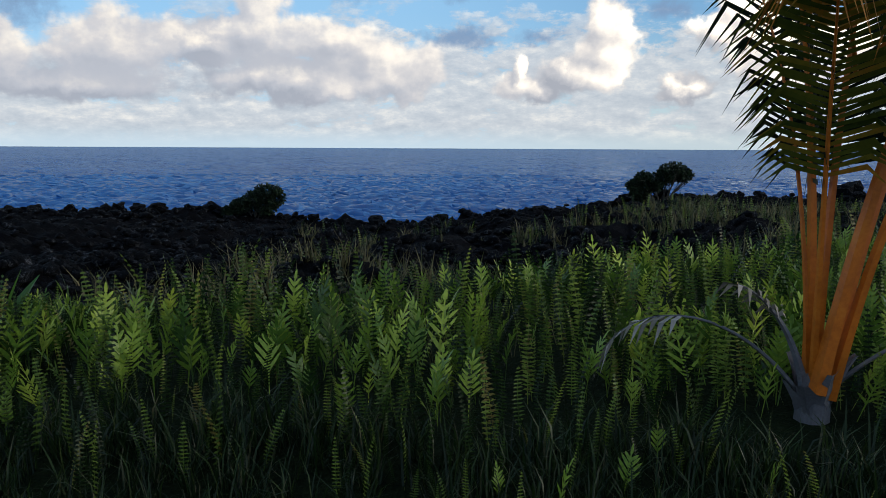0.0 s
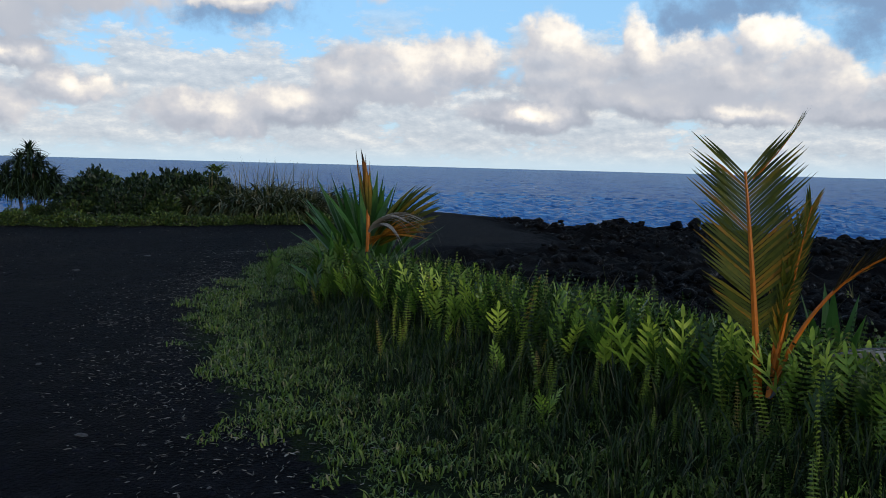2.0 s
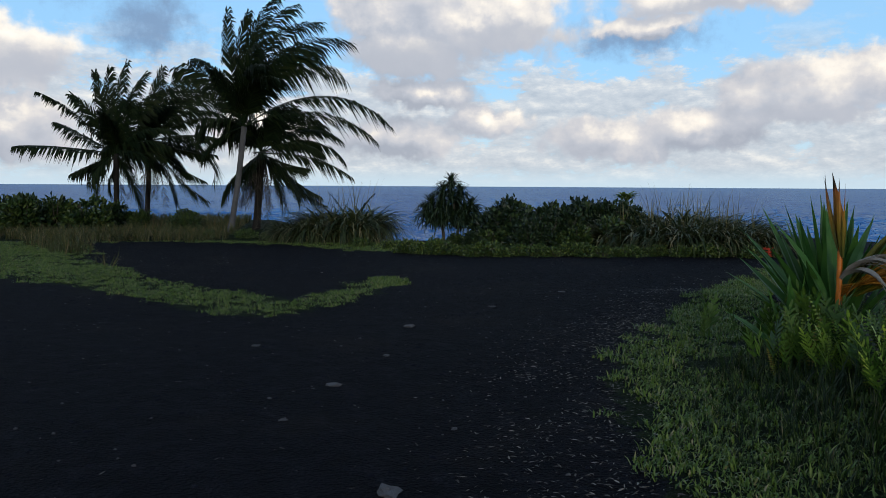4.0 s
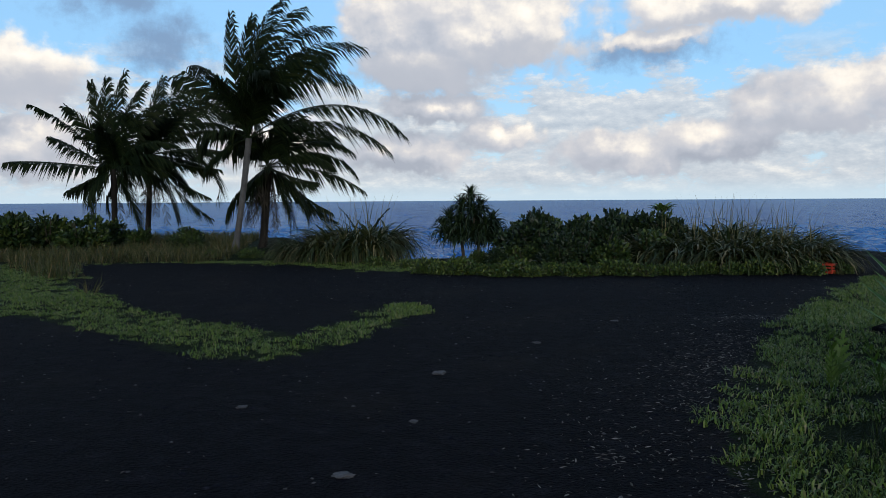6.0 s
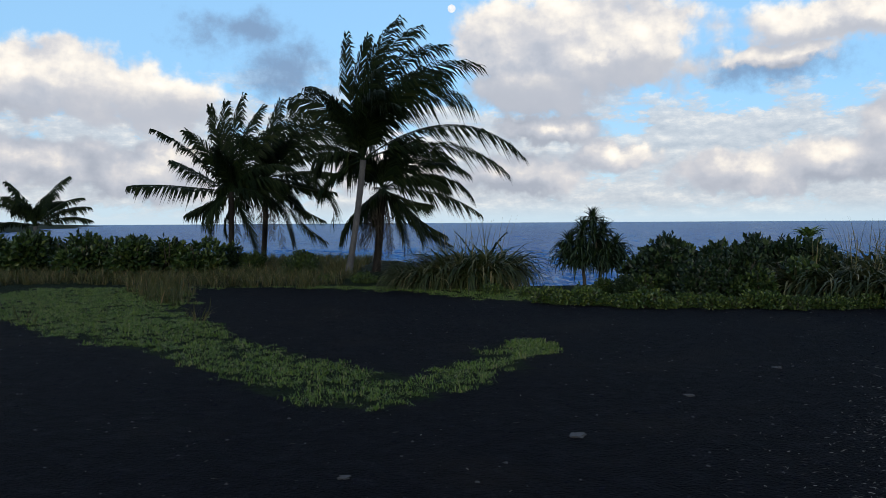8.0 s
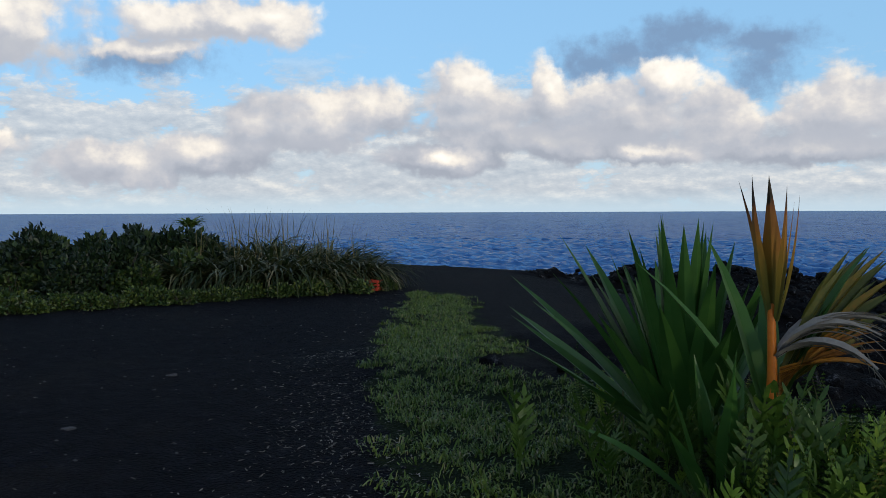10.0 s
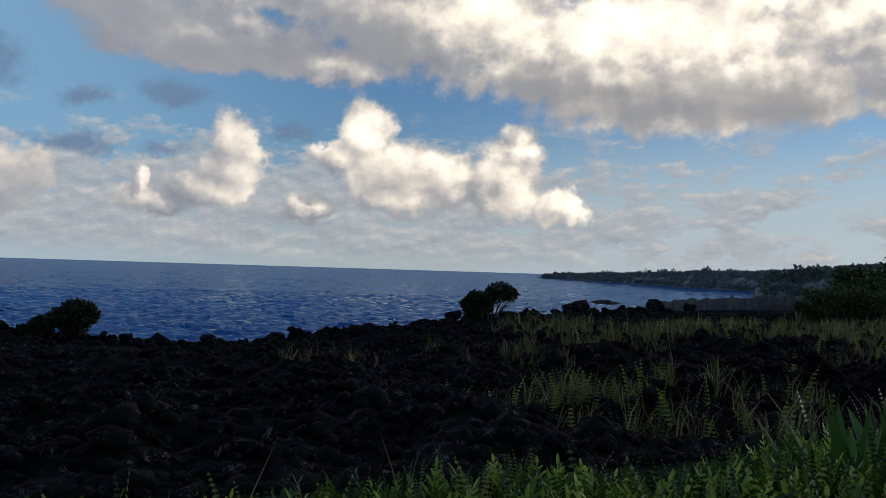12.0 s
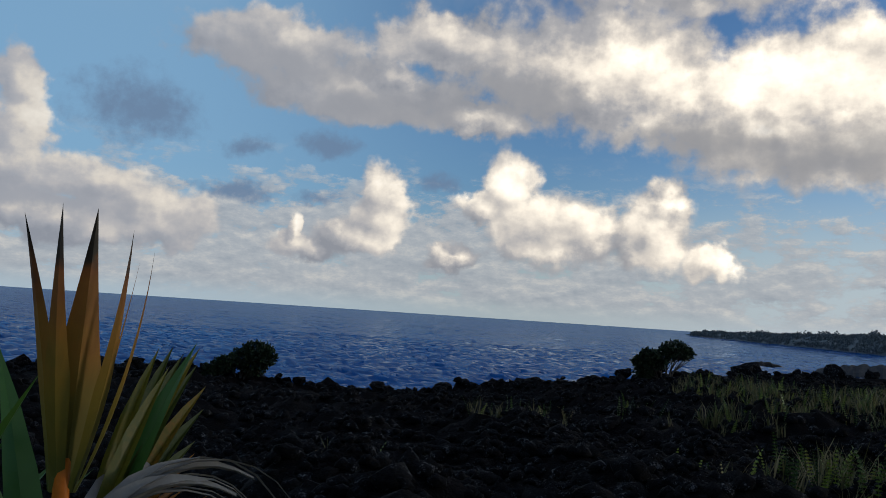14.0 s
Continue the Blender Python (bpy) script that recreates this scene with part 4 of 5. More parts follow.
def lily(at, n, size, label, spread=1.0, seed=1, wide=0.128, long_leaves=()):
    """A clump of broad sword leaves, each a part; long_leaves adds single ones: direction, pitch, length."""
    rr = random.Random(seed)
    turn = rr.uniform(0, 6)
    ob = thing("giant_lily", label, "plant", at, turn, group="sword-leaved clumps")
    leaves = []
    for k in range(n):
        s = (k + 0.5) / n
        leaves.append((k * 2.39996 + rr.uniform(-0.2, 0.2), 88 - 66 * spread * s ** 1.5 + rr.uniform(-6, 6), size * (1.0 - 0.12 * s) * rr.uniform(0.85, 1.1), s))
    leaves += [(radians(a) - turn, p, ln, 0.6) for a, p, ln in long_leaves]
    for az, pitch, ln, s in leaves:
        r = 0.04 + 0.10 * s
        me = mesh_of("leaf", [M_BLADE], lambda b: blade(b, (r * cos(az), r * sin(az), 0.0), az, radians(pitch), ln, wide * size ** 0.5, radians(3 + 16 * s * s * rr.uniform(0.3, 1.5)), fold=0.35, n=6, widest=0.4))
        part("leaf", me, ob)
    return ob


lily((-10.2, 5.55, gz(-10.2, 5.55) - 0.02), 44, 1.36, "clump of broad green sword leaves beside the road", 0.66, seed=4, long_leaves=((176, 28, 1.70), (188, 44, 1.60), (196, 36, 1.35), (170, 60, 1.50), (205, 64, 1.50), (250, 40, 0.9), (280, 52, 0.85)))
lily((-9.5, 4.72, gz(-9.5, 4.72)), 10, 0.72, "low clump of green sword leaves before the seedling", 0.8, seed=14)
lily((-4.2, 5.3, gz(-4.2, 5.3)), 12, 0.62, "small clump of green sword leaves behind a young palm", 0.9, seed=9)
lily((-3.4, 5.7, gz(-3.4, 5.7)), 10, 0.58, "small clump of green sword leaves behind a young palm", 0.9, seed=10)


# ---------------------------------------------------------------- shrubs, trees and hedge
def leaf_cloud(b, centre, radii, n, size, rr, slot=0, shell=0.55):
    """Leaves round a lump, each a folded diamond facing outwards and up."""
    for _ in range(n):
        d = Vector((rr.gauss(0, 1), rr.gauss(0, 1), rr.gauss(0, 1))).normalized()
        k = shell + (1 - shell) * rr.random() ** 0.5
        k *= 0.82 + 0.30 * noise.noise(d * 2.3 + Vector(centre) * 3.1)
        p = Vector(centre) + Vector((d.x * radii[0], d.y * radii[1], d.z * radii[2])) * k
        ax = (d * 0.7 + Vector((rr.gauss(0, 0.6), rr.gauss(0, 0.6), rr.gauss(0.25, 0.6)))).normalized()
        sd = ax.cross(Vector((rr.gauss(0, 1), rr.gauss(0, 1), rr.gauss(0, 1)))).normalized()
        ln, w = size * rr.uniform(0.7, 1.3), size * rr.uniform(0.22, 0.38)
        up = ax.cross(sd) * (w * 0.3)
        b.add([tuple(p), tuple(p + ax * ln * 0.5 + sd * w + up), tuple(p + ax * ln), tuple(p + ax * ln * 0.5 - sd * w + up)], [(0, 1, 2), (0, 2, 3)], slot)


def shrub_mesh(seed, w, h, n, size, mat):
    rr = random.Random(seed)
    b = Buf()
    for _ in range(7):
        a, r = rr.uniform(0, 6.28), rr.uniform(0.0, 0.62) * w
        hh = h * rr.uniform(0.55, 1.0) * (1 - 0.25 * r / w)
        leaf_cloud(b, (r * cos(a), r * sin(a), hh * 0.52), (w * rr.uniform(0.38, 0.55), w * rr.uniform(0.38, 0.55), hh * 0.52), n // 7, size, rr)
    return b.mesh("foliage", [mat])


def stems_mesh(seed, w, h):
    rr = random.Random(seed)
    b = Buf()
    for _ in range(9):
        a = rr.uniform(0, 6.28)
        r = w * rr.uniform(0.2, 0.7)
        b.tube([(0.1 * cos(a), 0.1 * sin(a), -0.1), (0.5 * r * cos(a), 0.5 * r * sin(a), h * 0.35), (r * cos(a), r * sin(a), h * rr.uniform(0.6, 0.85))], [0.025, 0.016, 0.006], 5)
    return b.mesh("trunk", [M_BARK])


LOW_STEMS = [stems_mesh(75 + k, 0.5, 0.42) for k in range(3)]
STEMS = [stems_mesh(70 + k, 0.9, 1.1) for k in range(3)]
SHRUBS = [shrub_mesh(40 + k, 0.95, 1.2, 2100, 0.15, M_SHRUB) for k in range(4)]
SHRUBS_DARK = [shrub_mesh(50 + k, 1.0, 1.3, 2300, 0.14, M_SHRUB_DARK) for k in range(3)]
LOW_SHRUBS = [shrub_mesh(60 + k, 0.7, 0.5, 900, 0.095, M_LOW_SHRUB) for k in range(3)]


def shrub(x, y, meshes, k, size, label, group="bushes of the shore hedge", squash=1.0):
    ob = thing("shrub", label, "bush", (x, y, gz(x, y) - 0.05), k * 1.7, group)
    ob.scale = (size, size, size * squash)
    part("foliage", meshes[k % len(meshes)], ob)
    part("trunk", (LOW_STEMS if meshes is LOW_SHRUBS else STEMS)[k % 3], ob)
    return ob


# hedge along the cinder flat: dark rounded bushes with low ones at their feet
for k, (x, y, s) in enumerate([(-24.4, 4.5, 0.40), (-24.6, 5.6, 0.85), (-24.0, 6.0, 1.05), (-25.6, 6.6, 1.0), (-23.4, 7.1, 0.9), (-24.4, 7.9, 1.1), (-22.9, 8.2, 0.9), (-25.8, 6.2, 1.10), (-26.4, 8.6, 1.1), (-25.0, 9.2, 1.1), (-23.2, 4.7, 0.45), (-22.7, 6.0, 0.75), (-22.5, 7.2, 0.7), (-23.6, 9.0, 1.0), (-24.2, 6.9, 1.0), (-25.2, 7.5, 1.05), (-23.9, 8.4, 1.05), (-25.4, 8.4, 1.1), (-23.6, 5.3, 0.55), (-23.3, 6.5, 0.8)]):
    shrub(x, y, SHRUBS_DARK if k % 3 else SHRUBS, k, s, "dark rounded leafy bush beside the cinder flat")
for k in range(24):
    y = 2.9 + 0.36 * k
    x = -21.5 - np.interp(y, [-3, 0, 3, 5, 11], [6, 4.6, 1.4, 0.3, -0.4]) + 0.7 + R.uniform(-0.25, 0.25)
    shrub(x - 0.2, y, LOW_SHRUBS, k, R.uniform(0.55, 0.9), "low leafy plant at the foot of the hedge")
for k, (x, y) in enumerate([(-23.1, 2.7), (-24.0, 2.2), (-25.4, 1.4), (-26.4, 0.6), (-27.2, -0.2), (-27.6, -1.0), (-28.0, -2.0)]):
    shrub(x - 0.8, y, LOW_SHRUBS, k, R.uniform(0.5, 0.75), "low leafy plant at the edge of the cinders")
# bushes before the palms
for k, (x, y, s) in enumerate([(-33.5, -3.4, 0.75), (-32.5, -4.6, 0.7), (-31.8, -3.2, 0.6), (-31.6, -6.0, 1.1), (-32.0, -7.2, 1.2), (-31.0, -7.9, 1.15), (-32.6, -8.6, 1.25), (-31.8, -9.6, 1.25), (-33.5, -10.4, 1.3), (-32.4, -11.6, 1.3), (-34.4, -12.4, 1.35), (-33.2, -13.6, 1.35), (-35.5, -14.5, 1.4), (-34.5, -16.0, 1.4), (-37.0, -17.0, 1.5), (-36.0, -18.6, 1.4), (-38.5, -20.0, 1.5), (-40.0, -22.5, 1.6), (-42.0, -25.0, 1.6), (-33.8, -5.6, 0.9)]):
    shrub(x, y, SHRUBS, k, s, "leafy green bush under the palms" if k < 3 else "leafy green bush on the grassy bank", "bushes on the grassy bank")


def cane_mesh(seed, n, h):
    rr = random.Random(seed)
    b = Buf()
    for _ in range(n):
        a, r = rr.uniform(0, 6.28), 0.42 * rr.random() ** 0.6
        blade(b, (r * cos(a), r * sin(a), -0.03), a + rr.gauss(0, 0.7), radians(rr.uniform(58, 88)), h * rr.uniform(0.6, 1.15), rr.uniform(0.04, 0.07), radians(rr.uniform(95, 205)), fold=0.3, n=6, widest=0.2)
    return b.mesh("blades", [M_CANE])


CANES = [cane_mesh(80 + k, 520, 1.2) for k in range(4)]
PLUMES = []
for k in range(2):
    rr = random.Random(90 + k)
    b = Buf()
    for _ in range(9):
        a, r = rr.uniform(0, 6.28), 0.4 * rr.random()
        blade(b, (r * cos(a), r * sin(a), 0.3), a, radians(rr.uniform(76, 88)), rr.uniform(0.75, 1.0), 0.012, radians(rr.uniform(15, 50)), n=4)
    PLUMES.append(b.mesh("plumes", [M_STRAW]))


def cane(x, y, k, s, label="tall clump of cane grass beside the cinder flat", group="cane grass of the hedge", squash=1.0):
    ob = thing("cane_grass", label, "grass clump", (x, y, gz(x, y) - 0.03), k * 2.1, group)
    ob.scale = (s, s, s * squash)
    part("blades", CANES[k % 4], ob)
    if squash > 0.85:
        part("plumes", PLUMES[k % 2], ob, "pale dry seed stalks")


for k, (x, y, s) in enumerate([(-22.9, 8.8, 0.9), (-22.2, 9.3, 0.95), (-23.4, 9.8, 1.05), (-22.4, 10.1, 1.0), (-21.6, 9.9, 0.9), (-22.9, 10.8, 1.05), (-21.8, 10.9, 0.95), (-22.6, 11.7, 1.0), (-21.4, 11.5, 0.85), (-24.2, 10.6, 1.1), (-23.8, 11.6, 1.05), (-21.3, 10.6, 0.8), (-25.0, 11.4, 1.1)]):
    cane(x, y - 0.35, k, s * 1.28)
for k, (x, y, s) in enumerate([(-26.3, 1.9, 1.25), (-26.8, 2.2, 1.35), (-27.3, 1.6, 1.3), (-26.6, 1.2, 1.15), (-26.2, 0.8, 0.9), (-26.6, 0.3, 0.8)]):
    cane(x, y, k, s, "rounded clump of long drooping grass near the palms", "grass clumps near the palms", 1.12)


def sprout(at, label, n, size, seed):
    """Small leafy sprout with hand-shaped leaves on a thin stem."""
    rr = random.Random(seed)
    ob = thing("papaya_sprout", label, "plant", at)
    part("stem", mesh_of("stem", [M_BARK], lambda b: b.tube([(0, 0, 0), (0.02, 0, 0.6), (0.0, 0.02, 1.2)], [0.05, 0.04, 0.025], 7), True), ob)
    for k in range(n):
        a = k * 2.4
        me = mesh_of("leaf", [M_SHRUB_LIGHT], lambda b: [blade(b, (0.1 * cos(a), 0.1 * sin(a), 1.16 + 0.02 * k), a + (j - 2) * 0.5, radians(48 - 8 * abs(j - 2)), size * (1 - 0.12 * abs(j - 2)), 0.11, radians(70), n=3) for j in range(5)])
        part("leaf", me, ob)


sprout((-26.3, 9.9, gz(-26.3, 9.9)), "papaya sprout rising above the hedge", 7, 0.42, 3)
small_palm((-27.6, 2.1, gz(-27.6, 2.1) + 0.1),
           [("plain", 95, 50, 1.35, 85, dict(leaf=0.32, pairs=30, width=0.05, bare=0.12)), ("plain", 75, 78, 1.35, 40, dict(leaf=0.28, pairs=30, width=0.05, bare=0.12)), ("plain", 268, 74, 1.4, 35, dict(leaf=0.26, pairs=30, width=0.05, bare=0.12)), ("plain", 100, 35, 1.4, 80, dict(leaf=0.3, pairs=30, width=0.05, bare=0.12))],
           "small dark palm growing out of a grass clump", sheath=False, seed=33)


def screw_pine(at):
    """Pandanus: forked trunks on stilt roots, each fork ending in a rosette of sword leaves that hang from their middle."""
    rr = random.Random(5)
    ob = thing("screw_pine", "dark screw pine with drooping sword leaves by the shore", "tree", at)
    tops = [(0.0, 0.05, 2.0), (0.1, -0.25, 1.72), (-0.1, 0.36, 1.66), (0.0, -0.62, 1.38), (0.1, 0.68, 1.30), (0.3, 0.02, 1.56), (-0.35, -0.2, 1.40), (0.35, -0.36, 1.24), (0.3, 0.42, 1.18), (-0.3, 0.28, 1.22), (0.05, -0.78, 1.10), (-0.05, 0.86, 1.02), (0.45, 0.0, 1.0), (0.3, -0.62, 0.92), (0.3, 0.66, 0.86), (-0.4, 0.05, 1.05), (0.5, 0.34, 0.88), (0.45, -0.34, 0.90), (-0.1, -0.5, 0.95), (-0.1, 0.55, 0.9)]

    def trunk(b):
        for dy, lean in ((-0.16, -0.1), (0.2, 0.12)):
            b.tube([(0, dy, -0.1), (0.03, dy + lean * 0.4, 0.45), (0.0, dy + lean, 0.95)], [0.06, 0.05, 0.045], 7)
            for k in range(4):
                a = k * 1.57 + 0.4
                b.tube([(0.2 * cos(a), dy + 0.14 * sin(a), -0.15), (0.09 * cos(a), dy + 0.06 * sin(a), 0.15), (0.02, dy, 0.38)], [0.016, 0.016, 0.014], 5)
        for x, y, z in tops:
            s = 0.12 if y > 0 else -0.12
            b.tube([(0, s * 1.8, 0.7), (x * 0.5, (y + s * 1.8) * 0.5, z * 0.5 + 0.38), (x, y, z - 0.05)], [0.045, 0.035, 0.03], 6)
    part("trunk", mesh_of("trunk", [M_BARK], trunk, True), ob)
    for i, t in enumerate(tops):
        def ros(b):
            for k in range(74):
                u = k / 74
                droop = rr.uniform(35, 80) if u < 0.35 else rr.uniform(95, 165)
                blade(b, (t[0], t[1], t[2] - 0.12 * u), k * 2.4 + rr.uniform(-0.2, 0.2), radians(86 - 66 * u), rr.uniform(0.36, 0.52) + 0.34 * u * rr.uniform(0.7, 1.15), 0.062, radians(droop), fold=0.5, n=5, widest=0.2)
        part("leaf_rosette", mesh_of("leaf_rosette", [M_SHRUB_DARK], ros), ob)
    return ob


screw_pine((-31.3, 5.62, gz(-31.3, 5.62) - 0.02)).scale = (1.05, 1.05, 1.12)


def lava_tree(at, crown, height, limbs, label, name="tree", n=850, size=0.12, seed=2, mat=M_SHRUB_DARK):
    rr = random.Random(seed)
    ob = thing(name, label, "tree", at)

    def wood(b):
        for tip in limbs:
            m = (tip[0] * 0.35 + rr.uniform(-0.06, 0.06), tip[1] * 0.35, tip[2] * 0.5)
            b.tube([(rr.uniform(-0.08, 0.08), 0, -0.35), m, tip], [0.05, 0.035, 0.015], 6)
            for _ in range(5):
                q = (tip[0] + rr.gauss(0, 0.25), tip[1] + rr.gauss(0, 0.25), tip[2] + rr.uniform(0.0, 0.3))
                b.tube([m, tuple((Vector(m) + Vector(q)) * 0.5), q], [0.02, 0.014, 0.006], 4)
    part("trunk", mesh_of("trunk", [M_BARK], wood, True), ob)
    for c, r in crown:
        part("crown", mesh_of("crown", [mat], lambda b: leaf_cloud(b, c, r, n, size, rr, shell=0.25)), ob)
    return ob


lava_tree((7.4, 33.4, -0.72),
          [((0.35, 0, 1.45), (0.62, 0.6, 0.38)), ((0.75, 0, 1.3), (0.42, 0.5, 0.33)), ((0.05, 0.1, 1.2), (0.5, 0.5, 0.35)), ((-0.75, 0, 1.15), (0.42, 0.45, 0.28)), ((-1.05, 0, 0.85), (0.38, 0.4, 0.35)), ((-0.85, 0.1, 0.5), (0.45, 0.4, 0.3)), ((-0.35, 0, 0.85), (0.4, 0.4, 0.25))],
          1.8, [(0.5, 0, 1.2), (0.15, 0.1, 1.1), (-0.6, 0, 0.9), (0.8, 0, 1.05), (-0.9, 0, 0.5)], "small dark tree standing alone on the lava shore", seed=2)
lava_tree((-8.9, 34.2, -1.3),
          [((0.55, 0, 1.0), (0.7, 0.6, 0.36)), ((0.95, 0, 0.8), (0.42, 0.5, 0.42)), ((0.1, 0, 0.75), (0.65, 0.6, 0.36)), ((-0.5, 0, 0.5), (0.6, 0.5, 0.32)), ((0.5, 0, 0.45), (0.6, 0.5, 0.4)), ((-0.95, 0, 0.25), (0.5, 0.4, 0.25))],
          1.3, [(0.6, 0, 0.8), (0.0, 0, 0.6), (-0.5, 0, 0.4), (0.9, 0, 0.6)], "wind-shaped dark bush on the lava shore", name="windswept_bush", n=900, seed=4).scale = (0.95, 0.95, 1.05)
# trees on the rocky shore further along
for k, (x, y, s) in enumerate([(28.5, 37.0, 1.15), (30.5, 37.5, 1.55), (32.0, 38.5, 1.75), (34.0, 38.0, 1.8), (36.5, 40.0, 2.1), (39.0, 41.0, 2.3), (42.0, 42.0, 2.5), (33.0, 35.0, 1.4), (36.0, 36.0, 1.6), (45.0, 47.0, 2.9), (50.0, 46.0, 3.0), (56.0, 52.0, 3.4), (62.0, 50.0, 3.6)]):
    rr = random.Random(100 + k)
    crown = [((rr.uniform(-0.7, 0.7), rr.uniform(-0.6, 0.6), rr.uniform(0.5, 1.5)), (rr.uniform(0.4, 0.7), rr.uniform(0.4, 0.7), rr.uniform(0.3, 0.5))) for _ in range(7)]
    t = lava_tree((x, y, gz(x, y) - 0.1), crown, 1.8, [(c[0][0], c[0][1], c[0][2]) for c in crown[:5]], "leafy dark shore tree at the edge of the lava", n=300, size=0.13, seed=200 + k, mat=M_SHRUB)
    t["group"] = "trees at the edge of the lava"
    t.scale = (s * 0.8, s * 0.8, s * 0.74)


# ---------------------------------------------------------------- ferns and grass
def sword_fern(seed, L, n=18, pin=0.055):
    """Upright ladder fern: one frond with thin level leaflets."""
    rr = random.Random(seed)
    verts, faces = [], []
    bend = rr.uniform(0.1, 0.8)
    p, a = Vector((0, 0, 0)), radians(rr.uniform(80, 90))
    step = L / n
    for i in range(n + 1):
        s = i / n
        d = Vector((cos(a), 0, sin(a)))
        up = Vector((-sin(a), 0, cos(a)))
        half = 0.0035 * (1 - 0.7 * s)
        k = len(verts)
        verts += [tuple(p + Vector((0, half, 0))), tuple(p - Vector((0, half, 0)))]
        if i < n:
            nxt = k + 2
            if s > 0.1:
                w = pin * min(1, (s - 0.04) * 5) * (1 - s ** 3 * 0.85) * rr.uniform(0.85, 1.15)
                for e, sd in ((0, 1), (1, -1)):
                    o = Vector((0, sd, 0))
                    verts += [tuple(p + d * step * 0.5 + o * half), tuple(p + o * w * 0.55 + d * (w * 0.12 + step * 0.42)), tuple(p + o * w + d * w * 0.22 - up * w * 0.08)]
                    q = len(verts) - 3
                    faces += [(k + e, q, q + 1, q + 2)]
                nxt = k + 8
            faces.append((k, k + 1, nxt + 1, nxt))
        p = p + d * step
        a -= bend * (0.2 + 1.6 * s) / n
    b = Buf()
    b.add(verts, faces)
    return b.tris()


def broad_fern_buf(seed, pairs, L, lobe):
    """Wart fern frond: bare stalk, then narrow finger-like lobes at a slant."""
    rr = random.Random(seed)
    verts, faces = [], []
    a = radians(rr.uniform(78, 90))
    bend = rr.uniform(0.05, 0.5)
    d = Vector((cos(a), 0, sin(a)))
    h = 0.0035
    verts += [(0, h, 0), (0, -h, 0)]
    p = d * (L * 0.36)
    step = L * 0.60 / (pairs + 1)
    last = 0
    for i in range(pairs + 1):
        s = i / pairs
        d = Vector((cos(a), 0, sin(a)))
        up = Vector((-sin(a), 0, cos(a)))
        web = 0.009 * (1 - 0.3 * s)
        k = len(verts)
        verts += [tuple(p + Vector((0, web, 0))), tuple(p - Vector((0, web, 0)))]
        faces.append((last, last + 1, k + 1, k))
        last = k
        ln = lobe * (0.85 + 0.3 * sin(pi * min(1, s + 0.25))) * (1 - 0.38 * s) * rr.uniform(0.82, 1.15)
        wd = 0.0155 * rr.uniform(0.85, 1.15)
        if i == pairs:
            o, wv, e = d, Vector((0, 1, 0)), None
            ln *= 1.25
        for sd in ((1, -1) if i < pairs else (0,)):
            if sd:
                o = (Vector((0, sd, 0)) * 0.78 + d * (0.72 + rr.uniform(-0.12, 0.3)) + up * rr.uniform(-0.05, 0.3)).normalized()
                wv = (d - o * d.dot(o)).normalized()
            c = k if sd >= 0 else k + 1
            m1 = p + o * ln * 0.38 - up * ln * 0.01
            m2 = p + o * ln * 0.75 - up * ln * rr.uniform(0.0, 0.06)
            tip = p + o * ln - up * ln * rr.uniform(0.0, 0.2)
            q = len(verts)
            verts += [tuple(p - wv * wd), tuple(p + wv * wd), tuple(m1 + wv * wd), tuple(m2 + wv * wd * 0.75), tuple(tip), tuple(m2 - wv * wd * 0.75), tuple(m1 - wv * wd)]
            faces += [(q, q + 1, q + 2, q + 6), (q + 6, q + 2, q + 3, q + 5), (q + 5, q + 3, q + 4), (c, q, q + 1)]
        p = p + d * step * rr.uniform(0.85, 1.15)
        a -= bend / pairs
    b = Buf()
    b.add(verts, faces)
    return b


def tuft(seed, n, h, w, spread, bend=0.9, rise=55):
    rr = random.Random(seed)
    b = Buf()
    for _ in range(n):
        a = rr.uniform(0, 6.28)
        r = spread * rr.random()
        az, p, ln, ww = rr.uniform(0, 6.28), radians(rr.uniform(rise, 88)), h * rr.uniform(0.5, 1.15), w * rr.uniform(0.35, 0.65)
        q = p - rr.uniform(0.1, bend)
        sx, sy = -sin(az) * ww, cos(az) * ww
        x0, y0 = r * cos(a), r * sin(a)
        x1, y1, z1 = x0 + cos(az) * cos(p) * ln * 0.55, y0 + sin(az) * cos(p) * ln * 0.55, sin(p) * ln * 0.55
        x2, y2, z2 = x1 + cos(az) * cos(q) * ln * 0.45, y1 + sin(az) * cos(q) * ln * 0.45, z1 + sin(q) * ln * 0.45
        b.add([(x0 - sx, y0 - sy, -0.01), (x0 + sx, y0 + sy, -0.01), (x1 + sx, y1 + sy, z1), (x1 - sx, y1 - sy, z1), (x2, y2, z2)], [(0, 1, 2, 3), (3, 2, 4)])
    return b.tris()


def spot(x, y, z, size, tilt=0.25, rr=random):
    return (x, y, z, rr.uniform(0, 6.28), rr.uniform(0, tilt), rr.uniform(0, 6.28), size)


def patchy(x, y, s, seed=0.0):
    return noise.noise(Vector((x * s + seed, y * s - seed, seed)))


def fern_ok(x, y):
    e, back = HERE["edge"], HERE["back"] - float(np.interp(x, [-11, -9, -5, -3], [0, 0.6, 0.6, 0]))
    if not e + 0.7 < y < back + 0.9:
        return False
    front = e + float(np.interp(x, [-14, -12, -10.5, -9, -7, -4, 0, 10], [2.8, 2.3, 1.75, 1.7, 1.7, 1.6, 1.5, 1.4]))
    if y < front - 0.3 + 0.5 * patchy(x, y, 1.1, 3) or y > back + 0.8 * patchy(x, y, 0.7, 5):
        return False
    return True


FR = random.Random(77)


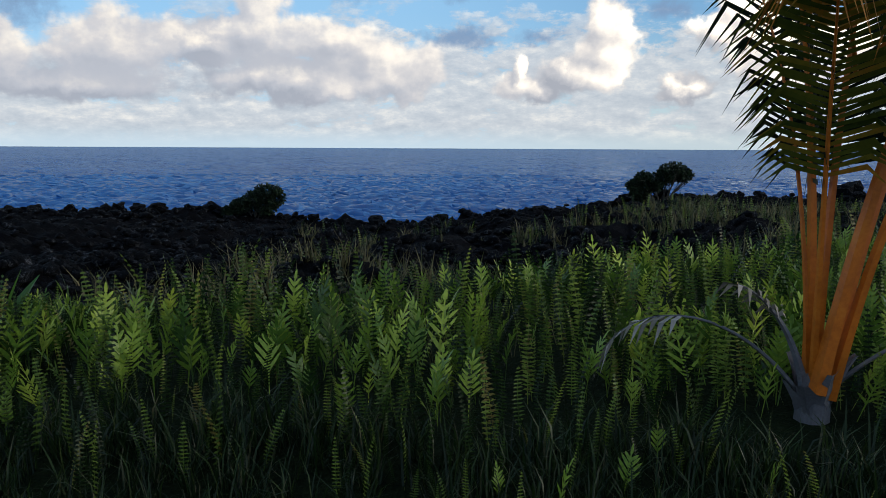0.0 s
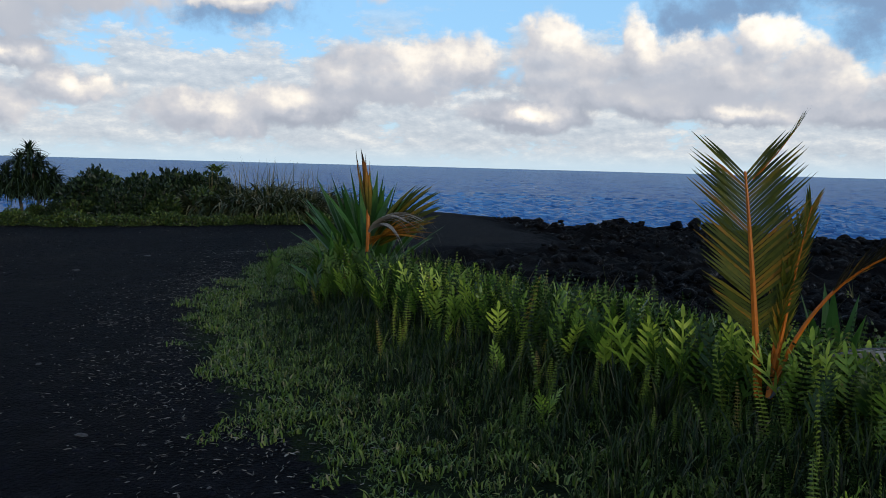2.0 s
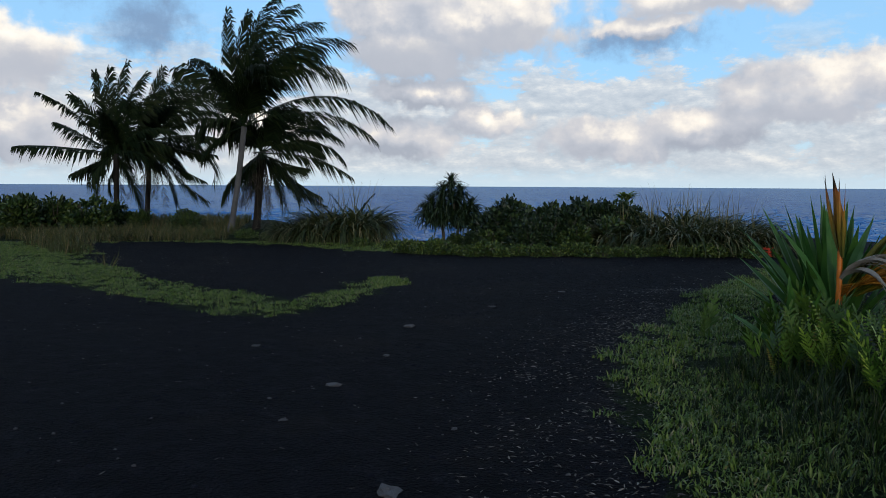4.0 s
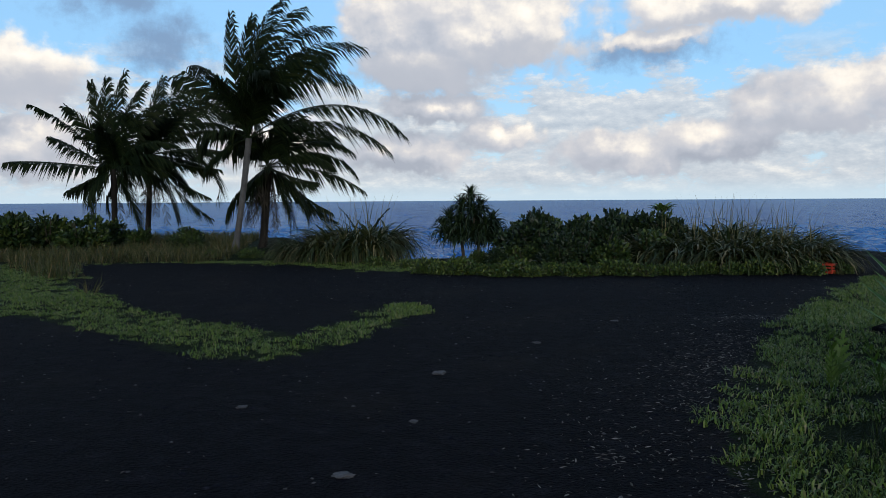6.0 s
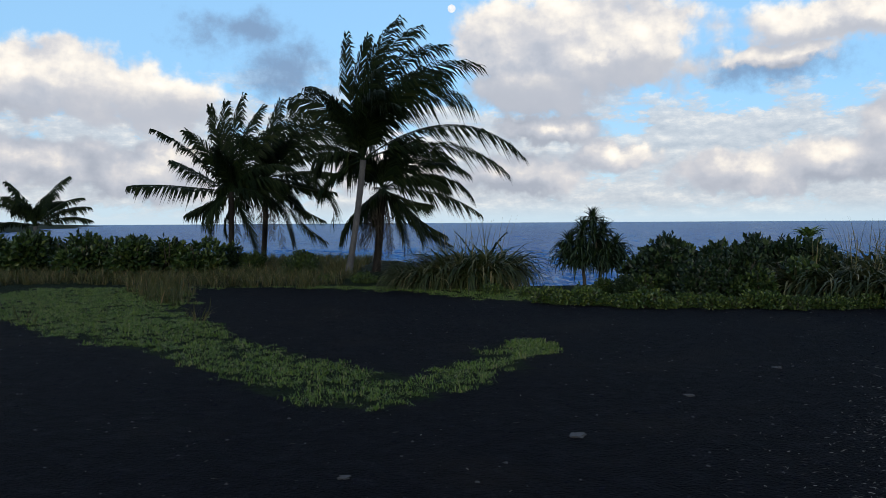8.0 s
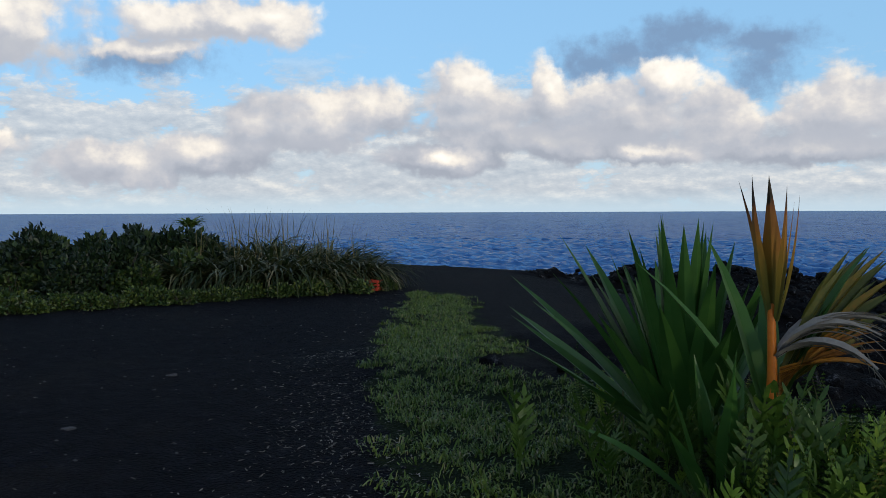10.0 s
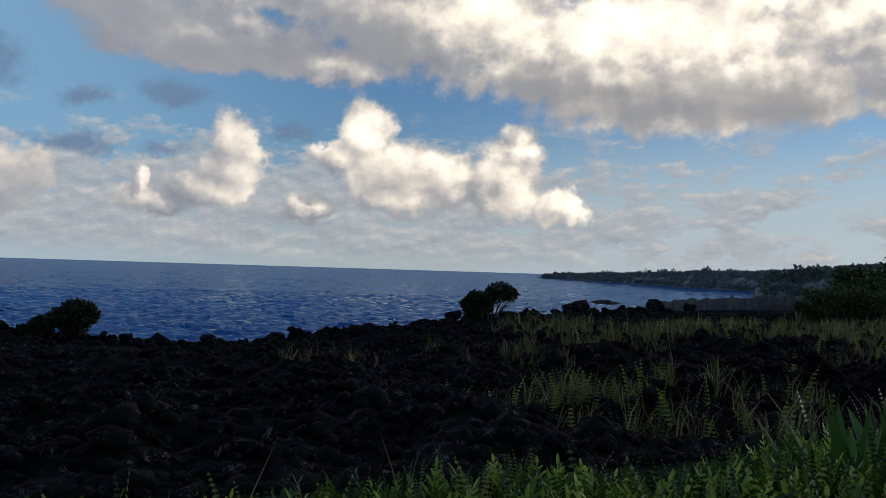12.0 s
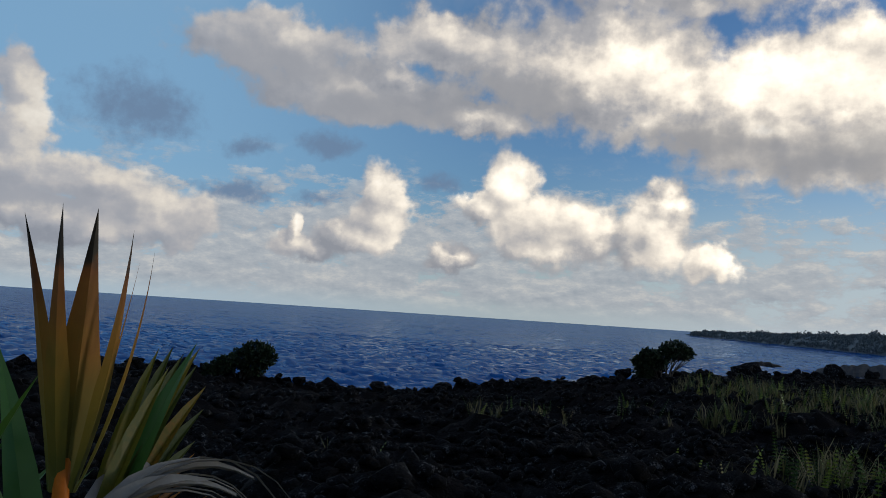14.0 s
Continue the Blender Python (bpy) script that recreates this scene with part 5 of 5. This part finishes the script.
def fern_size(x, y):
    """Ferns stay lower along the verge and where they thin out towards the lava."""
    e, bk = float(np.interp(x, *ROAD_EDGE)), float(np.interp(x, *FERN_BACK))
    low = float(np.interp(x, [-9, -4, 0], [0.50, 0.65, 0.85]))
    bend = float(np.interp(y, [4.5, 5.9], [1.0, 0.68])) if -9.6 < x < -2.5 else 1.0
    return bend * min(float(np.interp(y - e, [1.4, 2.6], [0.62, 1.0])), float(np.interp(bk - y, [-0.5, 1.3], [low, 1.0])))


SWORD = [sword_fern(300 + k, FR.uniform(0.55, 0.95), pin=FR.uniform(0.045, 0.07)) for k in range(8)]
SWORD_SMALL = [sword_fern(310 + k, FR.uniform(0.55, 0.9), 11, 0.07) for k in range(5)]
BROAD_BUFS = [broad_fern_buf(320 + k, FR.choice((4, 5, 6)), FR.uniform(0.55, 0.8), FR.uniform(0.13, 0.18)) for k in range(8)]
BROAD = [b.tris() for b in BROAD_BUFS]


HERE = {}


def belt(n, x0, x1, y0, y1, ok):
    """Random places in a rectangle that suit ok; what the land is like there is in HERE while ok looks."""
    pts = [(FR.uniform(x0, x1), FR.uniform(y0, y1)) for _ in range(n)]
    X, Y = np.array(pts).T
    G, L = zones(X, Y)
    info = zip(G.tolist(), L.tolist(), np.interp(X, *ROAD_EDGE).tolist(), np.interp(X, *FERN_BACK).tolist(), np.interp(X, *COAST).tolist(), strip_dist(X, Y, V_LINE).tolist())
    got = []
    for (x, y), (g, l, e, bk, c, v) in zip(pts, info):
        HERE.update(grass=g, lava=l, edge=e, back=bk, coast=c, strip=v)
        if ok(x, y):
            got.append((x, y))
    xs = np.array(got)
    return [(x, y, float(z)) for (x, y), z in zip(got, land(xs[:, 0], xs[:, 1]))]


def clear_of(x, y):
    """Not inside the stalks of the young palms."""
    return all(hypot(x - a, y - b) > r for a, b, r in ((1.74, 4.28, 0.22), (1.58, 3.85, 0.3), (-9.43, 5.07, 0.08), (-10.2, 5.55, 0.25), (-3.98, 4.22, 0.1)))


places = belt(12000, -14, 11, 2.4, 12.5, lambda x, y: fern_ok(x, y) and clear_of(x, y))
spots = [spot(x, y, z, FR.uniform(0.40, 0.82) * (1 + 0.45 * patchy(x, y, 0.8, 9)) * fern_size(x, y), 0.26, FR) for x, y, z in places]
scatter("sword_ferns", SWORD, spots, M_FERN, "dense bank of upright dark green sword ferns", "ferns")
places = belt(8000, -14, 11, 2.4, 12.5, lambda x, y: fern_ok(x, y) and clear_of(x, y) and patchy(x, y, 0.9, 21) > -0.06 and y > HERE['edge'] + 1.9)
spots = [spot(x, y, z, FR.uniform(0.42, 0.84) * fern_size(x, y) * float(np.interp(x, [-9, -3], [0.82, 1.0])), 0.38, FR) for x, y, z in places]
scatter("broad_ferns", BROAD, spots, M_LAUAE, "bright green broad-lobed wart ferns among sword ferns", "ferns")

# thicker stand by the bend of the road
places = belt(3600, -9.2, -2.6, 4.1, 6.3, lambda x, y: fern_ok(x, y) and clear_of(x, y))
spots = [spot(x, y, z, FR.uniform(0.85, 1.15) * float(np.interp(y, [4.2, 5.0, 5.8], [0.70, 0.54, 0.42])), 0.45, FR) for x, y, z in places]
scatter("broad_ferns", BROAD, spots[::2], M_LAUAE, "bright green broad-lobed wart ferns among sword ferns", "ferns")
scatter("sword_ferns", SWORD, spots[1::2], M_FERN, "dense bank of upright dark green sword ferns", "ferns")

# single tall bright fronds that stand out; some crowd round the seedling and the lily
CLOSE = [(-9.43 + FR.uniform(-1.2, 1.5), 4.95 - abs(FR.gauss(0.2, 0.3))) for _ in range(40)]
TALL = [(-9.43 + FR.uniform(-0.15, 0.5), FR.uniform(4.6, 4.95)) for _ in range(12)]
CLOSE = [c for c in CLOSE if c[1] > 4.3] + TALL
BROAD_MESHES = [b.mesh("frond", [M_LAUAE]) for b in BROAD_BUFS]
DIM_MESHES = [b.mesh("frond", [M_WEED]) for b in BROAD_BUFS]
places = belt(900, -12, 9, 3.2, 9.5, lambda x, y: fern_ok(x, y) and clear_of(x, y))[:210] + belt(44, -8.6, -4.6, 4.4, 5.15, lambda x, y: clear_of(x, y)) + [(x, y, gz(x, y)) for x, y in CLOSE]
CLOSE_SET = set(CLOSE)
for k, (x, y, z) in enumerate(places):
    ob = thing("wart_fern", "dark green wart fern beside the palm seedling" if (x, y) in CLOSE_SET else "upright bright green wart fern standing above sword ferns", "fern", (x, y, z - 0.01), FR.uniform(0, 6.28), "bright wart ferns")
    s = FR.uniform(0.55, 0.9) * (1.12 if (x, y) in TALL else 0.95 if (x, y) in CLOSE_SET else 0.8 * fern_size(x, y))
    ob.scale = (s, s, s)
    for j in range(FR.choice((1, 2, 2))):
        fr = part("frond", (DIM_MESHES if (x, y) in CLOSE_SET else BROAD_MESHES)[(k + j * 3) % 8], ob)
        fr.rotation_euler = (FR.uniform(-0.15, 0.15), FR.uniform(-0.1, 0.15), j * 2.2)
        fr.location = (0.03 * j, 0, 0)

# long grass on the verge, under the ferns and in tufts on the lava
TUFTS = [tuft(340 + k, 9, 0.36, 0.010, 0.07) for k in range(5)]
LAWN = [tuft(350 + k, 12, 0.070, 0.009, 0.095, 1.6, 15) for k in range(6)]


def verge_ok(x, y):
    past = y - HERE["edge"]
    return 0.35 + 0.4 * patchy(x, y, 1.3, 2) < past < 2.0 + 0.4 * patchy(x, y, 0.7, 8) and x > -9.5 - 0.5 * FR.random()


places = belt(8000, -9.6, 10, 2.0, 6, verge_ok)
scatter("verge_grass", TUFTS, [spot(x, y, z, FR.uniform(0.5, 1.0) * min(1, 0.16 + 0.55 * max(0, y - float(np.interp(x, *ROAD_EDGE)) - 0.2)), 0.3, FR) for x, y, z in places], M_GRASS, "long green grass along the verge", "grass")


def lawn_ok(x, y):
    return HERE["grass"] > 0.02 and HERE["lava"] < 0.5 and HERE["grass"] + 0.9 * patchy(x, y, 1.6, 4) + 0.8 * patchy(x, y, 4.5, 24) > 0.5 + 0.25 * FR.random()


places = belt(30000, -20, -3, 1.6, 11.5, lambda x, y: y - HERE["edge"] < 3.6 and lawn_ok(x, y))
scatter("lawn_grass", LAWN, [spot(x, y, z, FR.uniform(0.6, 1.3), 0.5, FR) for x, y, z in places], M_LAWN, "short patchy green lawn beside the cinder road", "grass")
places = belt(24000, -27, -12.8, -9, 2.8, lambda x, y: lawn_ok(x, y))
scatter("strip_grass", LAWN, [spot(x, y, z, FR.uniform(0.5, 1.1), 0.5, FR) for x, y, z in places], M_LAWN, "curved strip of short green grass on black cinders", "grass")


def bank_ok(x, y):
    return lawn_ok(x, y) and HERE["strip"] > 0.1 + 0.5 * patchy(x, y, 0.8, 6)


places = belt(15000, -42, -19.5, -24, -1.5, bank_ok)
scatter("bank_grass", TUFTS, [spot(x, y, z, FR.uniform(0.6, 1.35), 0.5, FR) for x, y, z in places], M_BANK, "long brownish grass on the bank before the palms", "grass")


def lava_tuft_ok(x, y):
    right = float(np.interp(x, [-9, -3, 2, 12, 26], [-0.55, -0.3, 0.0, 0.22, 0.35])) - 0.010 * max(0, y - 12)
    return HERE["back"] - 0.5 + float(np.interp(x, [-5, 0], [1.6, 0])) < y < HERE["coast"] - 5 and patchy(x, y, 0.22, 13) + 0.6 * patchy(x, y, 0.9, 14) + right > 0.12


places = belt(10000, -9, 26, 7, 33, lava_tuft_ok)
scatter("lava_ferns", SWORD_SMALL, [spot(x, y, z, FR.uniform(0.45, 0.85), 0.4, FR) for x, y, z in places], M_FERN, "scattered ferns growing on black lava", "ferns")
places = belt(9000, -9, 26, 7, 33, lava_tuft_ok)
scatter("lava_grass", TUFTS, [spot(x, y, z, FR.uniform(0.7, 1.6), 0.3, FR) for x, y, z in places], M_STRAW, "pale thin grass growing in patches on lava", "grass")
places = belt(900, -14, 14, 5, 14, lambda x, y: fern_ok(x, y) or lava_tuft_ok(x, y))
STALKS = [tuft(360 + k, 3, 0.55, 0.009, 0.05, 0.3) for k in range(3)]
scatter("seed_stalks", STALKS, [spot(x, y, z, FR.uniform(0.7, 1.15), 0.15, FR) for x, y, z in places], M_STRAW, "thin dry seed stalks above the ferns", "grass")


# ---------------------------------------------------------------- lava rocks
def rock(seed, rad=1.0, sub=2):
    bm = bmesh.new()
    bmesh.ops.create_icosphere(bm, subdivisions=sub, radius=rad)
    off = Vector((seed * 3.7, seed * 1.3, seed * 2.1))
    for v in bm.verts:
        d = v.co.normalized()
        k = 0.72 + 0.55 * noise.noise(d * 1.5 + off) + 0.32 * noise.noise(d * 3.8 + off)
        v.co = Vector((d.x * 1.15, d.y * 0.95, d.z * 0.72)) * k * rad
    b = Buf()
    bm.verts.ensure_lookup_table()
    b.add([tuple(v.co) for v in bm.verts], [tuple(v.index for v in f.verts) for f in bm.faces])
    bm.free()
    return b


ROCK_BUFS = [rock(k + 1) for k in range(8)]
SMALL_ROCKS = [rock(k + 20, 1.0, 1).tris() for k in range(6)]


def lava_ok(x, y):
    return HERE["lava"] > 0.55 and y < HERE["coast"] - 0.3 and (x > -10 or patchy(x, y, 0.35, 31) > -0.30 or y > HERE["coast"] - 5)


places = belt(22000, -38, 30, 6.5, 52, lava_ok)
scatter("lava_rubble", SMALL_ROCKS, [spot(x, y, z + 0.02, FR.uniform(0.07, 0.24) * (1 + 0.5 * patchy(x, y, 0.5, 8)), 0.5, FR) for x, y, z in places], M_LAVA, "jagged black lava rubble", "rocks")
places = belt(15000, -9.8, 9, 6.4, 17, lava_ok)
scatter("lava_chips", SMALL_ROCKS, [spot(x, y, z + 0.01, FR.uniform(0.04, 0.14), 0.5, FR) for x, y, z in places], M_LAVA, "small rough chips of black lava", "rocks")
# larger blocks along the crest of the shore
ROCK_MESHES = [b.mesh("lava_block", [M_LAVA]) for b in ROCK_BUFS]
field = thing("lava_blocks", "loose blocks of black lava along the crest of the shore", "rocks")
for k in range(260):
    x = -39 + 70 * (k + FR.random()) / 260
    y = float(np.interp(x, *COAST)) - 0.6 - FR.random() ** 2 * 3.0
    ob = part("lava_block", ROCK_MESHES[k % 8], field)
    s = FR.uniform(0.16, 0.42)
    ob.location, ob.rotation_euler, ob.scale = (x, y, gz(x, y) + 0.25 * s), (FR.uniform(-0.4, 0.4), FR.uniform(-0.4, 0.4), FR.uniform(0, 6.28)), (s, s, s)
for k, (x, y, s) in enumerate([(21.5, 49.5, 1.05), (28.5, 50.5, 0.95), (27.2, 50.2, 0.7), (30.0, 51.0, 0.6), (18.0, 44.5, 0.5), (33.5, 53.0, 0.6), (-27.5, 24.0, 0.55), (-29.8, 26.0, 0.5), (-22.5, 26.5, 0.5), (-21.0, 27.5, 0.45)]):
    ob = thing("boulder", "large rough black lava boulder on the shore", "rock", (x, y, gz(x, y) + 0.3 * s), k * 1.1, "shore boulders")
    ob.scale = (s, s, s * 1.25)
    part("block", ROCK_MESHES[k % 8], ob)


# ---------------------------------------------------------------- far shore
def ridge(name, label, line, depth, mat, steps=60, jag=0.25):
    """Land along a line of (azimuth, distance, height over the sea), seen from the road."""
    b = Buf()
    azs = [p[0] for p in line]
    rows = []
    for i in range(steps + 1):
        az = azs[0] + (azs[-1] - azs[0]) * i / steps
        k = np.interp(-az, [-a for a in azs], [p[1] for p in line])
        h = np.interp(-az, [-a for a in azs], [p[2] for p in line])
        row = []
        for d, q in ((-0.02, -1.0), (0.0, 0.15), (0.10, 0.55), (0.3, 0.85), (0.6, 1.0), (1.0, 0.9), (1.3, -1.0)):
            dist = k + depth * d
            hh = h * q if q > 0 else -2.0
            hh += jag * h * noise.noise(Vector((i * 0.55, d * 3, h))) if q > 0 else 0
            row.append((-8 - dist * sin(radians(az)), 1.6 + dist * cos(radians(az)), SEA_Z + hh))
        rows.append(row)
    b.strip(rows)
    ob = new(name, b.mesh(name, [mat], False))
    tagged(ob, label, "headland", kind="structure")


HEAD = ([29.2, 29.6, 31, 33.9, 39.3, 42.3, 46, 60], [900, 870, 760, 600, 430, 385, 345, 320], [1, 2.6, 4.4, 5.6, 7.6, 8.0, 8.4, 9])
POINT = ([43.0, 44.0, 45.6, 49.5, 60, 70], [290, 285, 270, 250, 235, 230], [2, 6.4, 7.8, 9.6, 11, 11])
# both far ridges take leaf colours with the haze painted in
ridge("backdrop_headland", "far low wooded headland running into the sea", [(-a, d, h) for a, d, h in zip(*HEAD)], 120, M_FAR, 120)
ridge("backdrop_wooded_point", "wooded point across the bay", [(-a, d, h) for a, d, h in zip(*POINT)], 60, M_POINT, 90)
ridge("backdrop_lava_point", "low black lava point washed by surf", [(-36.4, 134, 0.2), (-37.2, 136, 1.3), (-40, 142, 1.9), (-44, 150, 2.6), (-48, 150, 3.0), (-56, 140, 3.4)], 22, M_HAZY_LAVA, 120, 0.35)
ridge("backdrop_islet", "small black lava islet offshore", [(-32.5, 157, 0.1), (-33.2, 156, 0.9), (-34.0, 156, 0.8), (-35.0, 157, 0.15)], 8, M_LAVA, 26, 0.5)


def crown_template(seed):
    rr = random.Random(seed)
    b = Buf()
    for _ in range(5):
        leaf_cloud(b, (rr.uniform(-0.3, 0.3), rr.uniform(-0.3, 0.3), rr.uniform(0.35, 0.75)), (0.35, 0.35, 0.3), 9, 0.40, rr, shell=0.6)
    return b.tris()


CROWNS = [crown_template(400 + k) for k in range(5)]


def woods(line, n, a0, a1, depth, low, high, mat, label):
    """Crowns all over a ridge, thickest along its skyline."""
    far = []
    for _ in range(n):
        az = FR.uniform(a0, a1)
        k = FR.random() ** 1.5
        d = float(np.interp(az, line[0], line[1])) + depth * k
        h = float(np.interp(az, line[0], line[2])) * (0.04 + 0.86 * min(1, k * 2.2))
        far.append((-8 + d * sin(radians(az)), 1.6 + d * cos(radians(az)), SEA_Z + h, FR.uniform(0, 6), 0, 0, FR.uniform(low, high) * (1.5 if FR.random() < 0.06 else 1)))
    scatter("far_woods", CROWNS, far, mat, label, "trees")


woods(HEAD, 3200, 29.5, 60, 90, 1.3, 2.6, M_FAR, "distant woods on the headland, coloured blue by haze")
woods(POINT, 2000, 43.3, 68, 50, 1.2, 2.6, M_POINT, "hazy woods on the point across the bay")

# surf round the lava point
b = Buf()
for k in range(60):
    az = -35.5 - 11 * FR.random()
    d = float(np.interp(-az, [36.4, 40, 44, 48], [134, 142, 150, 150])) - FR.uniform(1.0, 5.0)
    cx, cy = -8 - d * sin(radians(az)), 1.6 + d * cos(radians(az))
    w = FR.uniform(0.8, 3.0)
    ring = [(cx + w * cos(a) * FR.uniform(0.6, 1.1), cy + 0.5 * w * sin(a) * FR.uniform(0.6, 1.1), SEA_Z + 0.05) for a in [j * 0.7 for j in range(9)]]
    b.add(ring + [(cx, cy, SEA_Z + 0.25 + 0.3 * FR.random())], [(j, (j + 1) % 9, 9) for j in range(9)])
tagged(new("surf", b.mesh("surf", [M_FOAM])), "white surf breaking on the lava point", "surf", kind="stuff")


# ---------------------------------------------------------------- small things on the road
STONES = [rock(k + 40, 1.0, 2).mesh("stone", [M_STONE]) for k in range(4)]
for k, (x, y, s) in enumerate([(-7.1, 0.95, 0.085), (-9.55, 0.77, 0.06), (-12.2, 1.72, 0.075), (-6.3, 1.35, 0.035), (-8.6, 0.4, 0.035), (-10.6, 1.3, 0.04), (-13.6, 3.0, 0.05), (-8.2, 1.5, 0.03), (-15.0, 4.4, 0.05), (-11.2, 0.1, 0.045)]):
    ob = new("stone", STONES[k % 4])
    ob.location, ob.rotation_euler, ob.scale = (x, y, gz(x, y) + 0.12 * s), (0, 0, k * 1.3), (s * 1.2, s, s * 0.45)
    tagged(ob, "flat pale stone lying on the cinder road", "stone", "stones on the road")


def litter_ok(x, y):
    past = y - HERE["edge"]
    return past < 0.6 and FR.random() < 0.05 + 1.1 * exp(-((past + 0.45) / 0.8) ** 2) * (0.55 + 0.9 * patchy(x, y, 0.9, 17)) * (1 if -15 < x < -4 else 0.4)


def chip(seed):
    rr = random.Random(seed)
    b = Buf()
    blade(b, (0, 0, 0.0), 0, rr.uniform(0.0, 0.25), 1.0, rr.uniform(0.14, 0.32), rr.uniform(-0.2, 0.5), fold=rr.uniform(0, 0.4), n=3, twist=rr.uniform(-1.2, 1.2))
    return b.tris()


CHIPS = [chip(500 + k) for k in range(6)]
places = belt(34000, -22, 6, -3, 11, litter_ok)
band = belt(36000, -15, -3.5, 0.5, 7.5, lambda x, y: -1.6 < y - HERE["edge"] < 0.7 and FR.random() < exp(-((y - HERE["edge"] + 0.35) / 0.6) ** 2) * (0.55 + 0.9 * patchy(x, y, 1.1, 19)))
places = places + band
scatter("leaf_litter", CHIPS, [spot(x, y, z + 0.005, FR.uniform(0.014, 0.052), 0.2, FR) for x, y, z in places], M_LITTER, "bits of dry leaf and twig strewn on cinders", "litter")
places = belt(9000, -22, 5, -5, 9, lambda x, y: y < HERE["edge"] + 0.3 and patchy(x, y, 0.8, 41) + 0.5 * patchy(x, y, 2.6, 43) > -0.05)
scatter("cinder_lumps", SMALL_ROCKS, [spot(x, y, z - 0.004, FR.uniform(0.008, 0.034), 0.5, FR) for x, y, z in places], M_CINDER, "loose black cinder lumps on the road", "gravel")
places = belt(1700, -24, 6, -6, 10, lambda x, y: y < HERE["edge"])
scatter("cinder_gravel", SMALL_ROCKS, [spot(x, y, z, FR.uniform(0.006, 0.022), 0.5, FR) for x, y, z in places], M_STONE, "small grey gravel on the cinder road", "gravel")


def crate(at):
    ob = thing("plastic_crate", "small faded red plastic crate at the hedge foot", "crate", at, 0.5)
    bm = bmesh.new()
    bmesh.ops.create_cube(bm, size=1.0, matrix=Matrix.Diagonal((0.30, 0.22, 0.03, 1)))
    bmesh.ops.bevel(bm, geom=bm.edges[:], offset=0.006, segments=1)
    me = bpy.data.meshes.new("base")
    bm.to_mesh(me)
    bm.free()
    me.materials.append(M_RED)
    part("base", me, ob).location = (0, 0, 0.02)
    for dx, dy, lx, ly in ((0, 0.11, 0.30, 0.012), (0, -0.11, 0.30, 0.012), (0.15, 0, 0.012, 0.22), (-0.15, 0, 0.012, 0.22)):
        bm = bmesh.new()
        for z, h in ((0.06, 0.03), (0.115, 0.03), (0.185, 0.05)):
            bmesh.ops.create_cube(bm, size=1.0, matrix=Matrix.Translation((0, 0, z)) @ Matrix.Diagonal((lx, ly, h, 1)))
        for q in (-0.5, 0.0, 0.5):
            bmesh.ops.create_cube(bm, size=1.0, matrix=Matrix.Translation((q * lx * 0.9, q * ly * 0.9, 0.1)) @ Matrix.Diagonal((max(0.014, 0.0), 0.014, 0.2, 1)))
        me = bpy.data.meshes.new("side")
        bm.to_mesh(me)
        bm.free()
        me.materials.append(M_RED)
        part("side", me, ob).location = (dx, dy, 0)


crate((-20.6, 11.0, gz(-20.6, 11.0)))


def moon():
    """Pale day moon over the sea to the west."""
    m, T, b, out = material("moonlight")
    em = T.n("ShaderNodeEmission")
    co = T.n("ShaderNodeTexCoord").outputs["Object"]
    T.put(T.ramp(T.noise(co, 0.07, 3.0), [(0.3, (0.75, 0.8, 0.88)), (0.7, (1.0, 1.0, 1.0))]), em.inputs[0])
    em.inputs[1].default_value = 1.0
    T.put(em.outputs[0], out.inputs[0])
    bm = bmesh.new()
    bmesh.ops.create_icosphere(bm, subdivisions=3, radius=19)
    me = bpy.data.meshes.new("moon")
    bm.to_mesh(me)
    bm.free()
    me.materials.append(m)
    ob = new("moon", me)
    az, el, d = MOON
    ob.location = (-d * sin(radians(az)) * cos(radians(el)), d * cos(radians(az)) * cos(radians(el)), d * sin(radians(el)))
    tagged(ob, "pale day moon between clouds", "moon", kind="structure")


MOON = (88.0, 14.0, 4200)
moon()
